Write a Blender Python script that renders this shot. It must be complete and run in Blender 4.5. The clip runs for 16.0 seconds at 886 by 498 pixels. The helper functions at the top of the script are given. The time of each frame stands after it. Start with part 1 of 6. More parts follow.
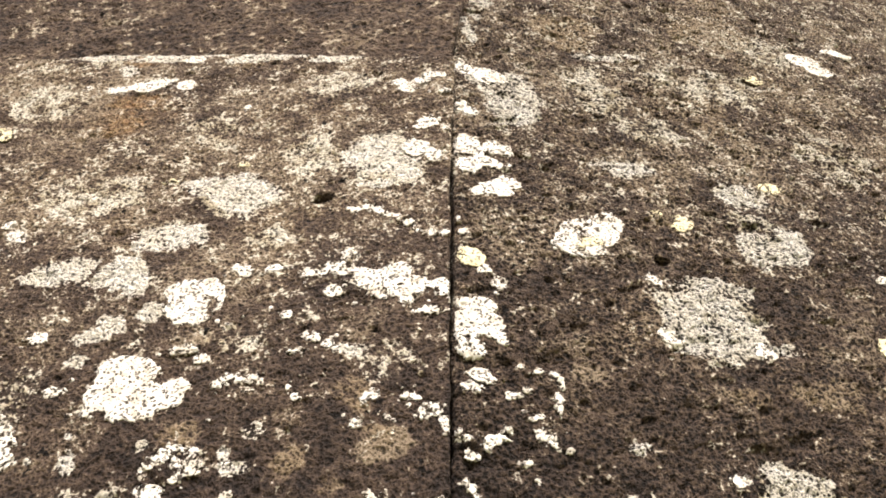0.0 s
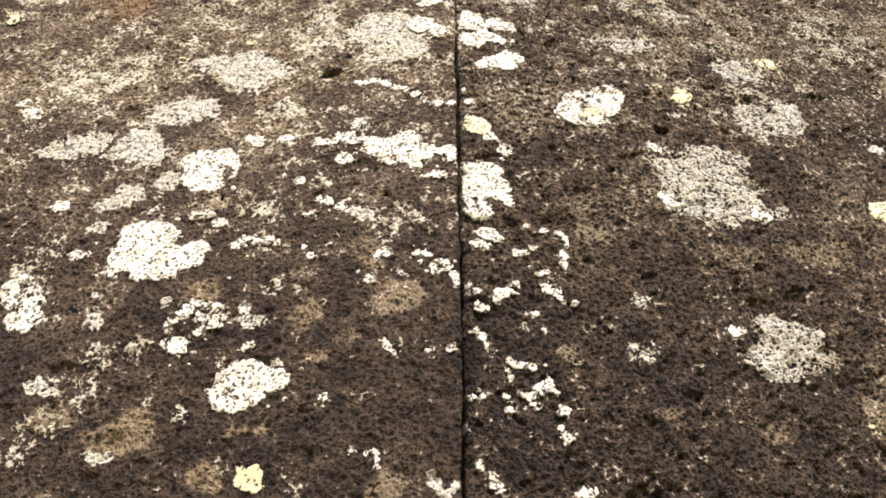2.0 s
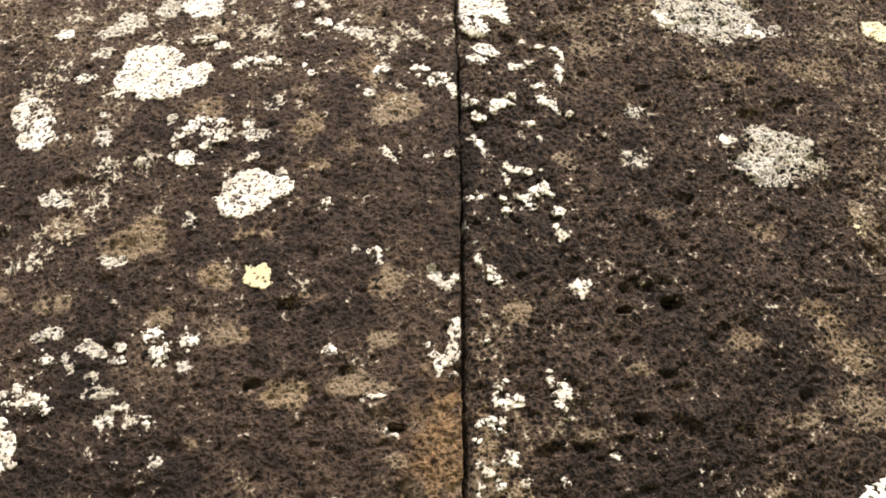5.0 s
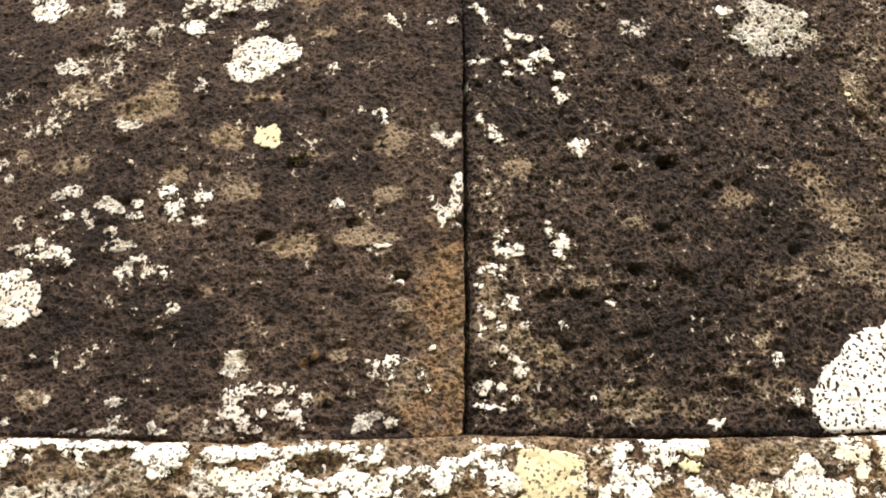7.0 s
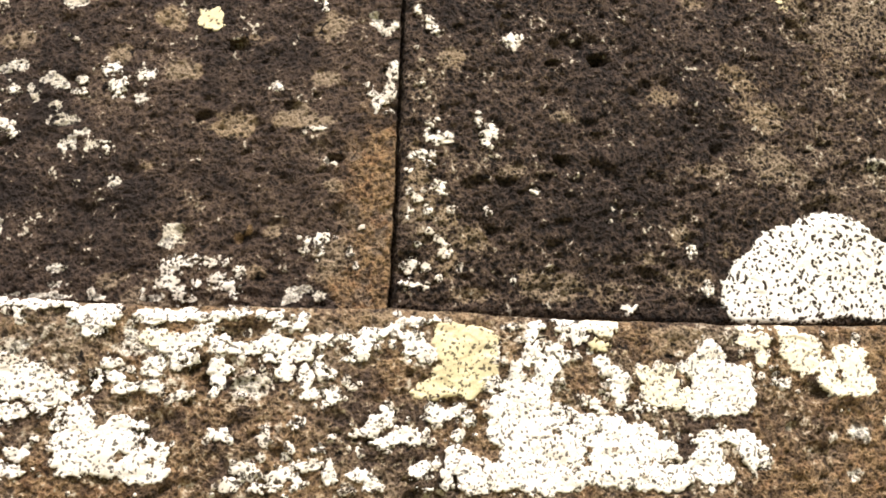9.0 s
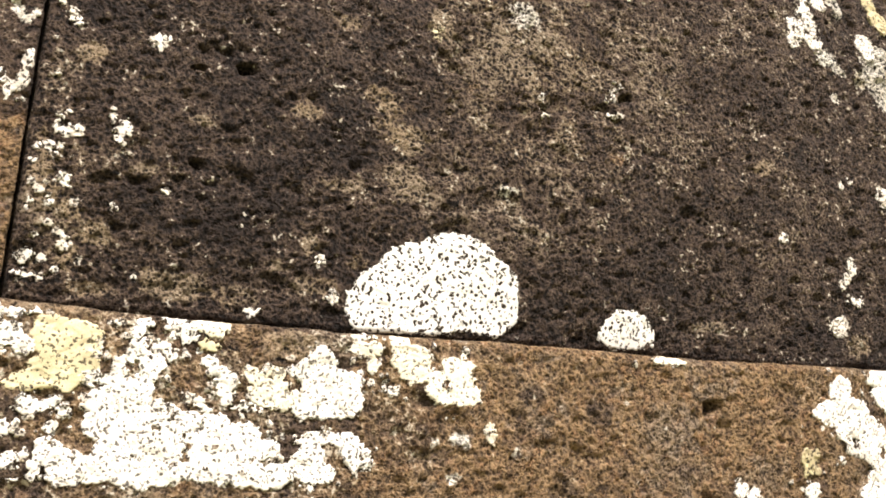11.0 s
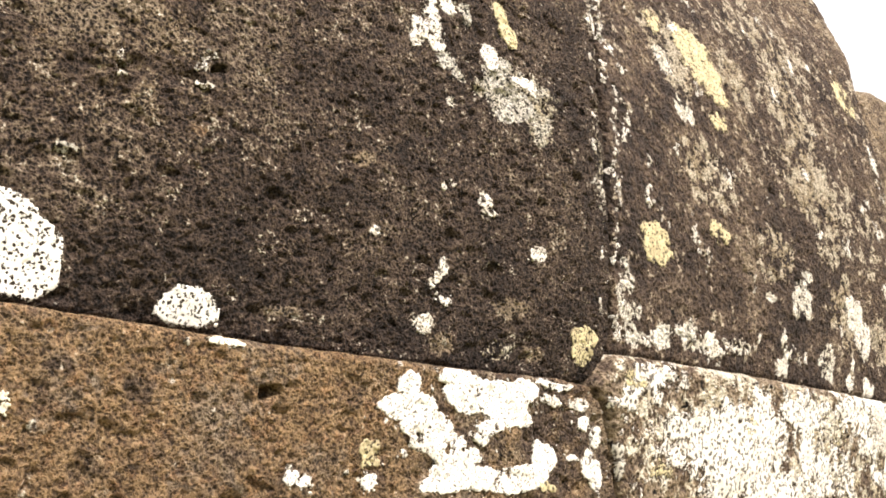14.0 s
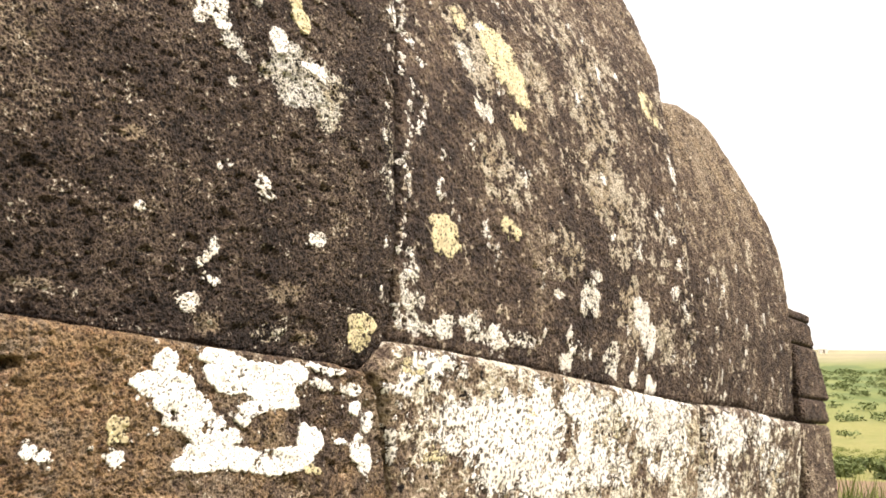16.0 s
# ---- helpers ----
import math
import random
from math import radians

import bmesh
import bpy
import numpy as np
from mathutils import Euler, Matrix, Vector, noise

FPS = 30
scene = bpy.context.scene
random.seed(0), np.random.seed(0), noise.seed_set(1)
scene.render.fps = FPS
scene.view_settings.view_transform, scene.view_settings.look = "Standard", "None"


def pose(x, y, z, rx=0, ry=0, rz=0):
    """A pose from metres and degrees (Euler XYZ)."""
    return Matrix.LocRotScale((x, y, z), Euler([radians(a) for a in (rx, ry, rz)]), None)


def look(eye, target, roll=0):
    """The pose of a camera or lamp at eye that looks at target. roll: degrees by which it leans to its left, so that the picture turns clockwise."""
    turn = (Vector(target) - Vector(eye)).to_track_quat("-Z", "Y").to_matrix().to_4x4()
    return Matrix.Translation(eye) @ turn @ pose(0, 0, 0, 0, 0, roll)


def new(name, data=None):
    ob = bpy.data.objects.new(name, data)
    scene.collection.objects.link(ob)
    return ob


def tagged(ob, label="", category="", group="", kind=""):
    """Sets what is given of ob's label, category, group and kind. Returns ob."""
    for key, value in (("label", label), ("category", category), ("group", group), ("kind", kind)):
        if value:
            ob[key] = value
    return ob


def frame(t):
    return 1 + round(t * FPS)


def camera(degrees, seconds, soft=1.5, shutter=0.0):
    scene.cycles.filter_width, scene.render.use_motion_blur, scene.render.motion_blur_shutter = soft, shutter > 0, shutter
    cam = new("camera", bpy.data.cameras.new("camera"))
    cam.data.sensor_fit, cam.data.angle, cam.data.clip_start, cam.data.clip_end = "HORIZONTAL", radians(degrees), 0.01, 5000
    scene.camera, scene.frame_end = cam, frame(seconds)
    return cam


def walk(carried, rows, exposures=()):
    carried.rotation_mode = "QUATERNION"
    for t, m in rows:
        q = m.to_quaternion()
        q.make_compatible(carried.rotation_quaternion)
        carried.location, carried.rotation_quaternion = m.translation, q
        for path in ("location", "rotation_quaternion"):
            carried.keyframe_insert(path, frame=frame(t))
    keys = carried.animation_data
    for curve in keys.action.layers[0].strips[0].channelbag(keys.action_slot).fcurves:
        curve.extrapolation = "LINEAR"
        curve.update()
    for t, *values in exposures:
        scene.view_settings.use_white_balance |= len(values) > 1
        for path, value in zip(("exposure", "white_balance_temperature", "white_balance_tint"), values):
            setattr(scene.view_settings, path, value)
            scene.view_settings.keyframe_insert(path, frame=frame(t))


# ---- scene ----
cam = camera(45.98, 16.0, soft=1.8)
ROWS = [
    (0.0, 0.0000, -1.2000, -0.0000, 118.544, 4.490, -16.200),
    (0.5, 0.0035, -1.2052, -0.0172, 117.201, 4.216, -16.234),
    (1.0, -0.0092, -1.2166, -0.0364, 116.014, 4.430, -16.233),
    (1.5, -0.0293, -1.2170, -0.0622, 114.982, 4.820, -16.300),
    (2.0, -0.0346, -1.2085, -0.0918, 113.939, 5.133, -16.333),
    (2.5, -0.0325, -1.2034, -0.1172, 112.796, 5.145, -16.302),
    (3.0, -0.0289, -1.1956, -0.1439, 111.640, 5.593, -16.141),
    (3.5, -0.0228, -1.1924, -0.1658, 110.681, 5.753, -16.053),
    (6.0, -0.0409, -1.2116, -0.3009, 107.769, 5.955, -15.341),
    (6.5, -0.0365, -1.2151, -0.3382, 106.953, 5.893, -15.225),
    (7.0, -0.0476, -1.2187, -0.3617, 105.958, 5.865, -15.214),
    (7.5, -0.0672, -1.2246, -0.3856, 104.856, 5.693, -15.311),
    (8.0, -0.0778, -1.2314, -0.4146, 103.787, 6.011, -15.281),
    (8.5, -0.0668, -1.2460, -0.4264, 102.428, 5.069, -15.409),
    (9.0, -0.0048, -1.2810, -0.4244, 101.320, 4.097, -16.850),
    (9.5, 0.0503, -1.3194, -0.4199, 101.368, 2.774, -19.662),
    (10.0, 0.1078, -1.3644, -0.4251, 101.084, 2.248, -22.642),
    (12.5, 0.3088, -1.4832, -0.4356, 100.054, 0.934, -35.352),
    (13.0, 0.3590, -1.5144, -0.4383, 100.055, 0.099, -37.514),
    (13.5, 0.4206, -1.5274, -0.4486, 100.077, -0.561, -39.966),
    (14.0, 0.4620, -1.5403, -0.4537, 100.033, -1.143, -42.753),
    (14.5, 0.4976, -1.5730, -0.4486, 99.822, -1.524, -45.322),
    (15.0, 0.5290, -1.6019, -0.4594, 99.884, -2.066, -47.808),
    (15.5, 0.5343, -1.6310, -0.4591, 99.809, -2.401, -49.802),
    (16.0, 0.5518, -1.6685, -0.4612, 99.764, -2.689, -51.316),
]
walk(cam, [(t, pose(*row)) for t, *row in ROWS], [(0.0, 0.47), (3.5, 0.38), (7.0, 0.47), (9.5, 0.54), (12.5, 0.66), (16.0, 0.66)])

# ---------------------------------------------------------------- light
SUN_ELEVATION, SUN_AZIMUTH = 57.0, 163.0    # degrees; azimuth clockwise from +y
world = bpy.data.worlds.new("sky")
scene.world = world
world.use_nodes = True
sky = world.node_tree.nodes.new("ShaderNodeTexSky")
sky.sky_type, sky.sun_disc = "NISHITA", False
sky.sun_elevation, sky.sun_rotation = radians(SUN_ELEVATION), radians(SUN_AZIMUTH)
sky.air_density, sky.dust_density, sky.ozone_density = 1.0, 3.0, 1.0
back = world.node_tree.nodes["Background"]
back.inputs["Strength"].default_value = 0.15
haze = world.node_tree.nodes.new("ShaderNodeMix")     # bright thin cloud over the blue
haze.data_type = "RGBA"
haze.inputs[0].default_value = 0.75
haze.inputs[7].default_value = (8.7, 8.1, 7.5, 1.0)
world.node_tree.links.new(sky.outputs["Color"], haze.inputs[6])
world.node_tree.links.new(haze.outputs[2], back.inputs["Color"])
sun_data = bpy.data.lights.new("sun", "SUN")
sun_data.energy, sun_data.angle, sun_data.color = 5.0, radians(0.55), (1.0, 0.895, 0.79)
sun = new("sun", sun_data)
a, e = radians(SUN_AZIMUTH), radians(SUN_ELEVATION)
toward = Vector((math.sin(a) * math.cos(e), math.cos(a) * math.cos(e), math.sin(e)))
sun.matrix_world = look(toward * 30, (0, 0, 0))


# ---------------------------------------------------------------- noise on arrays
def grain(ix, iy, seed):
    h = (ix.astype(np.int64) * 374761393 + iy.astype(np.int64) * 668265263 + seed * 974711) & 0xFFFFFFFF
    h = ((h ^ (h >> 13)) * 1274126177) & 0xFFFFFFFF
    h = ((h ^ (h >> 16)) * 2246822519) & 0xFFFFFFFF
    return ((h ^ (h >> 15)) & 0xFFFFFF) / float(0xFFFFFF)


def value(x, y, seed):
    ix, iy = np.floor(x), np.floor(y)
    fx, fy = x - ix, y - iy
    fx, fy = fx * fx * (3 - 2 * fx), fy * fy * (3 - 2 * fy)
    a, b = grain(ix, iy, seed), grain(ix + 1, iy, seed)
    c, d = grain(ix, iy + 1, seed), grain(ix + 1, iy + 1, seed)
    return ((a + (b - a) * fx) * (1 - fy) + (c + (d - c) * fx) * fy) * 2 - 1


def fbm(x, y, per_metre, seed, octaves=4, gain=0.5):
    total, amp, f, norm = 0.0, 1.0, per_metre, 0.0
    for k in range(octaves):
        total = total + amp * value(x * f + 17.3 * k, y * f - 9.1 * k, seed + 31 * k)
        norm += amp
        amp, f = amp * gain, f * 2.03
    return total / norm


def pores(x, y, cell, seed, keep=0.6):
    """Round dents, 1 at the middle of each, one to a cell at most."""
    ix, iy = np.floor(x / cell), np.floor(y / cell)
    best = np.zeros_like(x)
    for dx in (-1, 0, 1):
        for dy in (-1, 0, 1):
            jx, jy = ix + dx, iy + dy
            px = (jx + 0.15 + 0.7 * grain(jx, jy, seed)) * cell
            py = (jy + 0.15 + 0.7 * grain(jx, jy, seed + 1)) * cell
            r = cell * (0.18 + 0.42 * grain(jx, jy, seed + 2) ** 2)
            d = ((x - px) ** 2 / (r * 1.25) ** 2 + (y - py) ** 2 / r ** 2)
            best = np.maximum(best, np.where(grain(jx, jy, seed + 3) < keep, np.clip(1 - d, 0, 1), 0))
    return best


# ---------------------------------------------------------------- materials
class Tree:
    """Short names for building a node material."""

    def __init__(self, name):
        self.mat = bpy.data.materials.new(name)
        self.mat.use_nodes = True
        self.nt = self.mat.node_tree
        self.bsdf = self.nt.nodes["Principled BSDF"]
        self.place = self.nt.nodes.new("ShaderNodeNewGeometry").outputs["Position"]

    def put(self, socket, v):
        if hasattr(v, "is_linked"):
            self.nt.links.new(v, socket)
        elif isinstance(v, tuple):
            socket.default_value = (*v, 1.0) if len(v) == 3 and len(socket.default_value) == 4 else v
        else:
            socket.default_value = v

    def noise(self, scale, detail=4.0, rough=0.6, warp=0.0, stretch=None):
        n = self.nt.nodes.new("ShaderNodeTexNoise")
        where = self.place
        if stretch:
            m = self.nt.nodes.new("ShaderNodeMapping")
            m.inputs["Scale"].default_value = stretch
            self.put(m.inputs["Vector"], where)
            where = m.outputs["Vector"]
        self.put(n.inputs["Vector"], where)
        for k, v in (("Scale", scale), ("Detail", detail), ("Roughness", rough), ("Distortion", warp)):
            n.inputs[k].default_value = v
        return n.outputs["Fac"]

    def shaken(self, scale, amount):
        """The place, shifted to and fro so that round cells turn ragged."""
        n = self.nt.nodes.new("ShaderNodeTexNoise")
        self.put(n.inputs["Vector"], self.place)
        n.inputs["Scale"].default_value, n.inputs["Detail"].default_value = scale, 4.0
        m = self.nt.nodes.new("ShaderNodeVectorMath")
        m.operation = "MULTIPLY_ADD"
        self.put(m.inputs[0], n.outputs["Color"])
        m.inputs[1].default_value = (amount * 2, amount * 2, amount * 2)
        self.put(m.inputs[2], self.place)
        return m.outputs[0]

    def cells(self, scale, where=None):
        n = self.nt.nodes.new("ShaderNodeTexVoronoi")
        self.put(n.inputs["Vector"], where or self.place)
        n.inputs["Scale"].default_value = scale
        return n.outputs["Distance"]

    def attr(self, name):
        n = self.nt.nodes.new("ShaderNodeAttribute")
        n.attribute_name = name
        return n.outputs["Fac"]

    def sum(self, op, a, b=0.0, c=None):
        n = self.nt.nodes.new("ShaderNodeMath")
        n.operation = op
        self.put(n.inputs[0], a)
        self.put(n.inputs[1], b)
        if c is not None:
            self.put(n.inputs[2], c)
        return n.outputs[0]

    def step(self, v, lo, hi, to_lo=0.0, to_hi=1.0):
        n = self.nt.nodes.new("ShaderNodeMapRange")
        n.interpolation_type = "SMOOTHSTEP"
        for k, x in zip(range(5), (v, lo, hi, to_lo, to_hi)):
            self.put(n.inputs[k], x)
        return n.outputs[0]

    def mix(self, f, a, b):
        n = self.nt.nodes.new("ShaderNodeMix")
        n.data_type = "RGBA"
        self.put(n.inputs[0], f)
        self.put(n.inputs[6], a)
        self.put(n.inputs[7], b)
        return n.outputs[2]

    def finish(self, colour, rough=0.9, height=None, depth=0.004, strength=0.7):
        self.put(self.bsdf.inputs["Base Color"], colour)
        self.put(self.bsdf.inputs["Roughness"], rough)
        self.bsdf.inputs["Specular IOR Level"].default_value = 0.2
        if height is not None:
            b = self.nt.nodes.new("ShaderNodeBump")
            b.inputs["Strength"].default_value, b.inputs["Distance"].default_value = strength, depth
            self.put(b.inputs["Height"], height)
            self.put(self.bsdf.inputs["Normal"], b.outputs["Normal"])
        return self.mat


def basalt(name, grain_by=1.0, pitted=1.0, patchy=0.0, films=((0.47, 0.398, 0.285), (0.72, 0.67, 0.58))):
    """Dark porous basalt; 'tan', 'pale' and 'rust' on the mesh say where it is bleached, filmed over with grey lichen or stained."""
    t = Tree(name)
    g, p = grain_by, pitted
    warp = t.shaken(170 * g, 0.0019 / g)
    broad, mid = t.noise(6, 6, 0.62), t.noise(21, 8, 0.66)
    fine, dust = t.noise(90 * g, 5, 0.66, 0.5), t.noise(400 * g, 3, 0.6)
    lump = t.noise(62 * g, 2.5, 0.55, 0.4)
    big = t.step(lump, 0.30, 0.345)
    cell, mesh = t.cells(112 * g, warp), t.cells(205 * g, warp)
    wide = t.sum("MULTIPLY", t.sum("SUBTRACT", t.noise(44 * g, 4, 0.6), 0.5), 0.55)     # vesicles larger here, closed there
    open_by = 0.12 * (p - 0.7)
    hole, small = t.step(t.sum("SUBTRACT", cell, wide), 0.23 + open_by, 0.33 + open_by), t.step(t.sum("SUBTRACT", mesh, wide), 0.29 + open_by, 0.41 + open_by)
    rim = t.sum("MULTIPLY_ADD", t.sum("SUBTRACT", cell, 0.52), 1.1, t.sum("MULTIPLY", t.sum("SUBTRACT", mesh, 0.52), 1.1))
    f = t.sum("MULTIPLY_ADD", t.sum("SUBTRACT", broad, 0.5), 1.6, t.attr("tan"))
    f = t.sum("MULTIPLY_ADD", t.sum("SUBTRACT", mid, 0.5), 2.2, f)
    f = t.sum("MULTIPLY_ADD", t.sum("SUBTRACT", fine, 0.5), 1.5, f)
    f = t.sum("MULTIPLY_ADD", t.sum("SUBTRACT", dust, 0.5), 0.6 * p, f)
    # Ridges between the pits are lightened in colour, so the relief reads.
    f = t.sum("MULTIPLY_ADD", rim, 0.50 * p, f)
    colour = t.mix(t.step(f, -0.50, 0.50), (0.030, 0.0215, 0.0197), (0.106, 0.0735, 0.0565))
    warm = t.mix(t.step(broad, 0.42, 0.58), (0.315, 0.236, 0.156), (0.30, 0.233, 0.168))
    colour = t.mix(t.step(f, 0.30, 0.98), colour, warm)
    film = t.sum("MULTIPLY_ADD", t.sum("SUBTRACT", fine, 0.5), 2.2 - patchy, t.attr("pale"))
    film = t.sum("MULTIPLY_ADD", t.sum("SUBTRACT", dust, 0.5), 1.1 * p, film)
    film = t.sum("MULTIPLY_ADD", t.sum("SUBTRACT", mid, 0.5), 2.2 + 1.8 * patchy, film)
    film = t.sum("MULTIPLY_ADD", rim, 0.70 * p, film)
    film_colour = t.mix(t.step(t.sum("MULTIPLY_ADD", patchy, t.sum("MULTIPLY_ADD", broad, 0.8, -0.4), mid), 0.42, 0.6), *films)
    film_colour = t.mix(t.step(t.attr("chalk"), 0.1, 0.6), film_colour, t.mix(t.step(mid, 0.4, 0.6), (0.66, 0.605, 0.52), (0.76, 0.72, 0.665)))
    colour = t.mix(t.step(film, 0.52, 0.74 - 0.06 * patchy), colour, film_colour)
    stain = t.sum("MULTIPLY_ADD", t.sum("SUBTRACT", mid, 0.5), 1.6, t.attr("rust"))
    rusty = t.mix(t.step(t.sum("MULTIPLY_ADD", rim, 0.10, fine), 0.30, 0.66), (0.150, 0.098, 0.062), (0.38, 0.250, 0.135))
    rusty = t.mix(t.step(t.sum("ADD", broad, mid), 1.04, 1.16), rusty, t.mix(t.step(fine, 0.34, 0.64), (0.095, 0.072, 0.058), (0.31, 0.228, 0.16)))
    rusty = t.mix(t.step(t.noise(38, 6, 0.7), 0.50, 0.62, 0.0, 0.8), rusty, t.mix(t.step(fine, 0.36, 0.62), (0.090, 0.050, 0.032), (0.40, 0.225, 0.115)))
    colour = t.mix(t.step(stain, 0.2, 0.85, 0.0, 0.85), colour, t.mix(t.step(film, 0.75, 1.0), rusty, film_colour))
    # Shade inside the pits is put into the colour, near black.
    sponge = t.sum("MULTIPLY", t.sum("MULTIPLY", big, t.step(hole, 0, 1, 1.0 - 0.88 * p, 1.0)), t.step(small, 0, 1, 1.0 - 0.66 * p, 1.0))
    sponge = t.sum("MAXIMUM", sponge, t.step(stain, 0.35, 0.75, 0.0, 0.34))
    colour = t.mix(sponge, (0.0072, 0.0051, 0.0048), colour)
    relief = t.sum("MULTIPLY_ADD", t.sum("MINIMUM", cell, 0.55), 1.5, t.sum("MULTIPLY", t.sum("MINIMUM", mesh, 0.55), 0.9))
    relief = t.sum("ADD", relief, t.sum("MULTIPLY_ADD", lump, 1.6, t.sum("MULTIPLY_ADD", fine, 2.0, t.sum("MULTIPLY", dust, 0.5))))
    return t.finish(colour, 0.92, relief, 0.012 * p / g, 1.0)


def lichen(name, pale, deep, pore=0.5, open_by=0.36, pore_at=240):
    """A crust broken by dark pores down to the stone; 'grow' on the mesh is how firmly it has taken hold."""
    t = Tree(name)
    mid, fine, dust = t.noise(34, 6, 0.68), t.noise(120, 4, 0.66), t.noise(330, 4, 0.7)
    grow = t.sum("MULTIPLY_ADD", t.sum("SUBTRACT", fine, 0.5), 2.6, t.attr("grow"))
    grow = t.sum("MULTIPLY_ADD", t.sum("SUBTRACT", dust, 0.5), 1.8, grow)
    hold = t.step(grow, 0.02, 0.16)
    pit = t.cells(pore_at, t.shaken(250, 0.0036))
    pit = t.sum("MULTIPLY_ADD", t.sum("SUBTRACT", t.noise(pore_at * 1.3, 2, 0.6), 0.5), 1.1, pit)
    grit = t.step(t.sum("MULTIPLY_ADD", t.sum("SUBTRACT", t.noise(70, 3, 0.6), 0.5), -0.7, pit), open_by, open_by + 0.11)
    colour = t.mix(t.step(mid, 0.36, 0.60), deep, pale)
    colour = t.mix(t.step(dust, 0.36, 0.54, 0.45, 0.0), colour, deep)
    colour = t.mix(t.step(grit, 0, 1, 1.0 - pore, 1.0), (0.030, 0.022, 0.017), colour)
    colour = t.mix(hold, (0.050, 0.037, 0.028), colour)
    height = t.sum("MULTIPLY_ADD", grit, 0.8, t.sum("MULTIPLY_ADD", hold, 0.8, t.sum("MULTIPLY", dust, 0.8)))
    return t.finish(colour, 0.95, height, 0.0022, 0.6)


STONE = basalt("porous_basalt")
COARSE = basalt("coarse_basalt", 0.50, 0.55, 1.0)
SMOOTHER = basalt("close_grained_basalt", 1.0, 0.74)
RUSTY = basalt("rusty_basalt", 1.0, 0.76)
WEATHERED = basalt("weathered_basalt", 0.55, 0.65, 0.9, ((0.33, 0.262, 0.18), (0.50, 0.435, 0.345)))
CRUST = {
    "W": lichen("white_lichen", (0.71, 0.68, 0.645), (0.54, 0.49, 0.43), 0.92, 0.32, 180),
    "S": lichen("thick_white_lichen", (0.79, 0.77, 0.745), (0.68, 0.64, 0.60), 0.85, 0.25, 180),
    "D": lichen("chalk_white_lichen", (0.78, 0.765, 0.745), (0.71, 0.69, 0.66), 1.0, 0.31, 145),
    "C": lichen("cream_lichen", (0.78, 0.735, 0.62), (0.70, 0.64, 0.53), 0.80, 0.22, 165),
    "Y": lichen("yellow_lichen", (0.70, 0.635, 0.43), (0.56, 0.49, 0.33), 0.85, 0.25, 165),
    "V": lichen("olive_lichen", (0.55, 0.485, 0.30), (0.42, 0.355, 0.23), 0.9, 0.29, 130),
}
FAR_CRUST = lichen("coarse_white_lichen", (0.77, 0.75, 0.72), (0.60, 0.555, 0.50), 0.85, 0.30, 75)


# ---------------------------------------------------------------- stones of the wall
def sheet(name, verts, quads):
    """A mesh of four-cornered faces out of arrays."""
    me = bpy.data.meshes.new(name)
    me.vertices.add(len(verts))
    me.vertices.foreach_set("co", np.asarray(verts, np.float32).ravel())
    me.loops.add(4 * len(quads))
    me.loops.foreach_set("vertex_index", np.asarray(quads, np.int32).ravel())
    me.polygons.add(len(quads))
    me.polygons.foreach_set("loop_start", np.arange(0, 4 * len(quads), 4, dtype=np.int32))
    me.update(calc_edges=True)
    return me


def part(name, verts, faces, material, parent, label=""):
    me = sheet(name, verts, faces) if isinstance(faces, np.ndarray) else bpy.data.meshes.new(name)
    if not isinstance(faces, np.ndarray):
        me.from_pydata(verts, [], faces)
    me.materials.append(material)
    me.update()
    ob = new(name, me)
    ob.parent = parent
    if label:
        tagged(ob, label)
    return ob


def line(points):
    """A broken line as a function of its first coordinate."""
    p = np.array(points, float)
    return lambda v: np.interp(v, p[:, 0], p[:, 1])


def lean(z, a, b, top):
    """How far the face has drawn back at height z: bowed below top, straight above."""
    return np.where(z < top, a * z + b * z * z, a * top + b * top * top + (a + 2 * b * top) * (z - top))


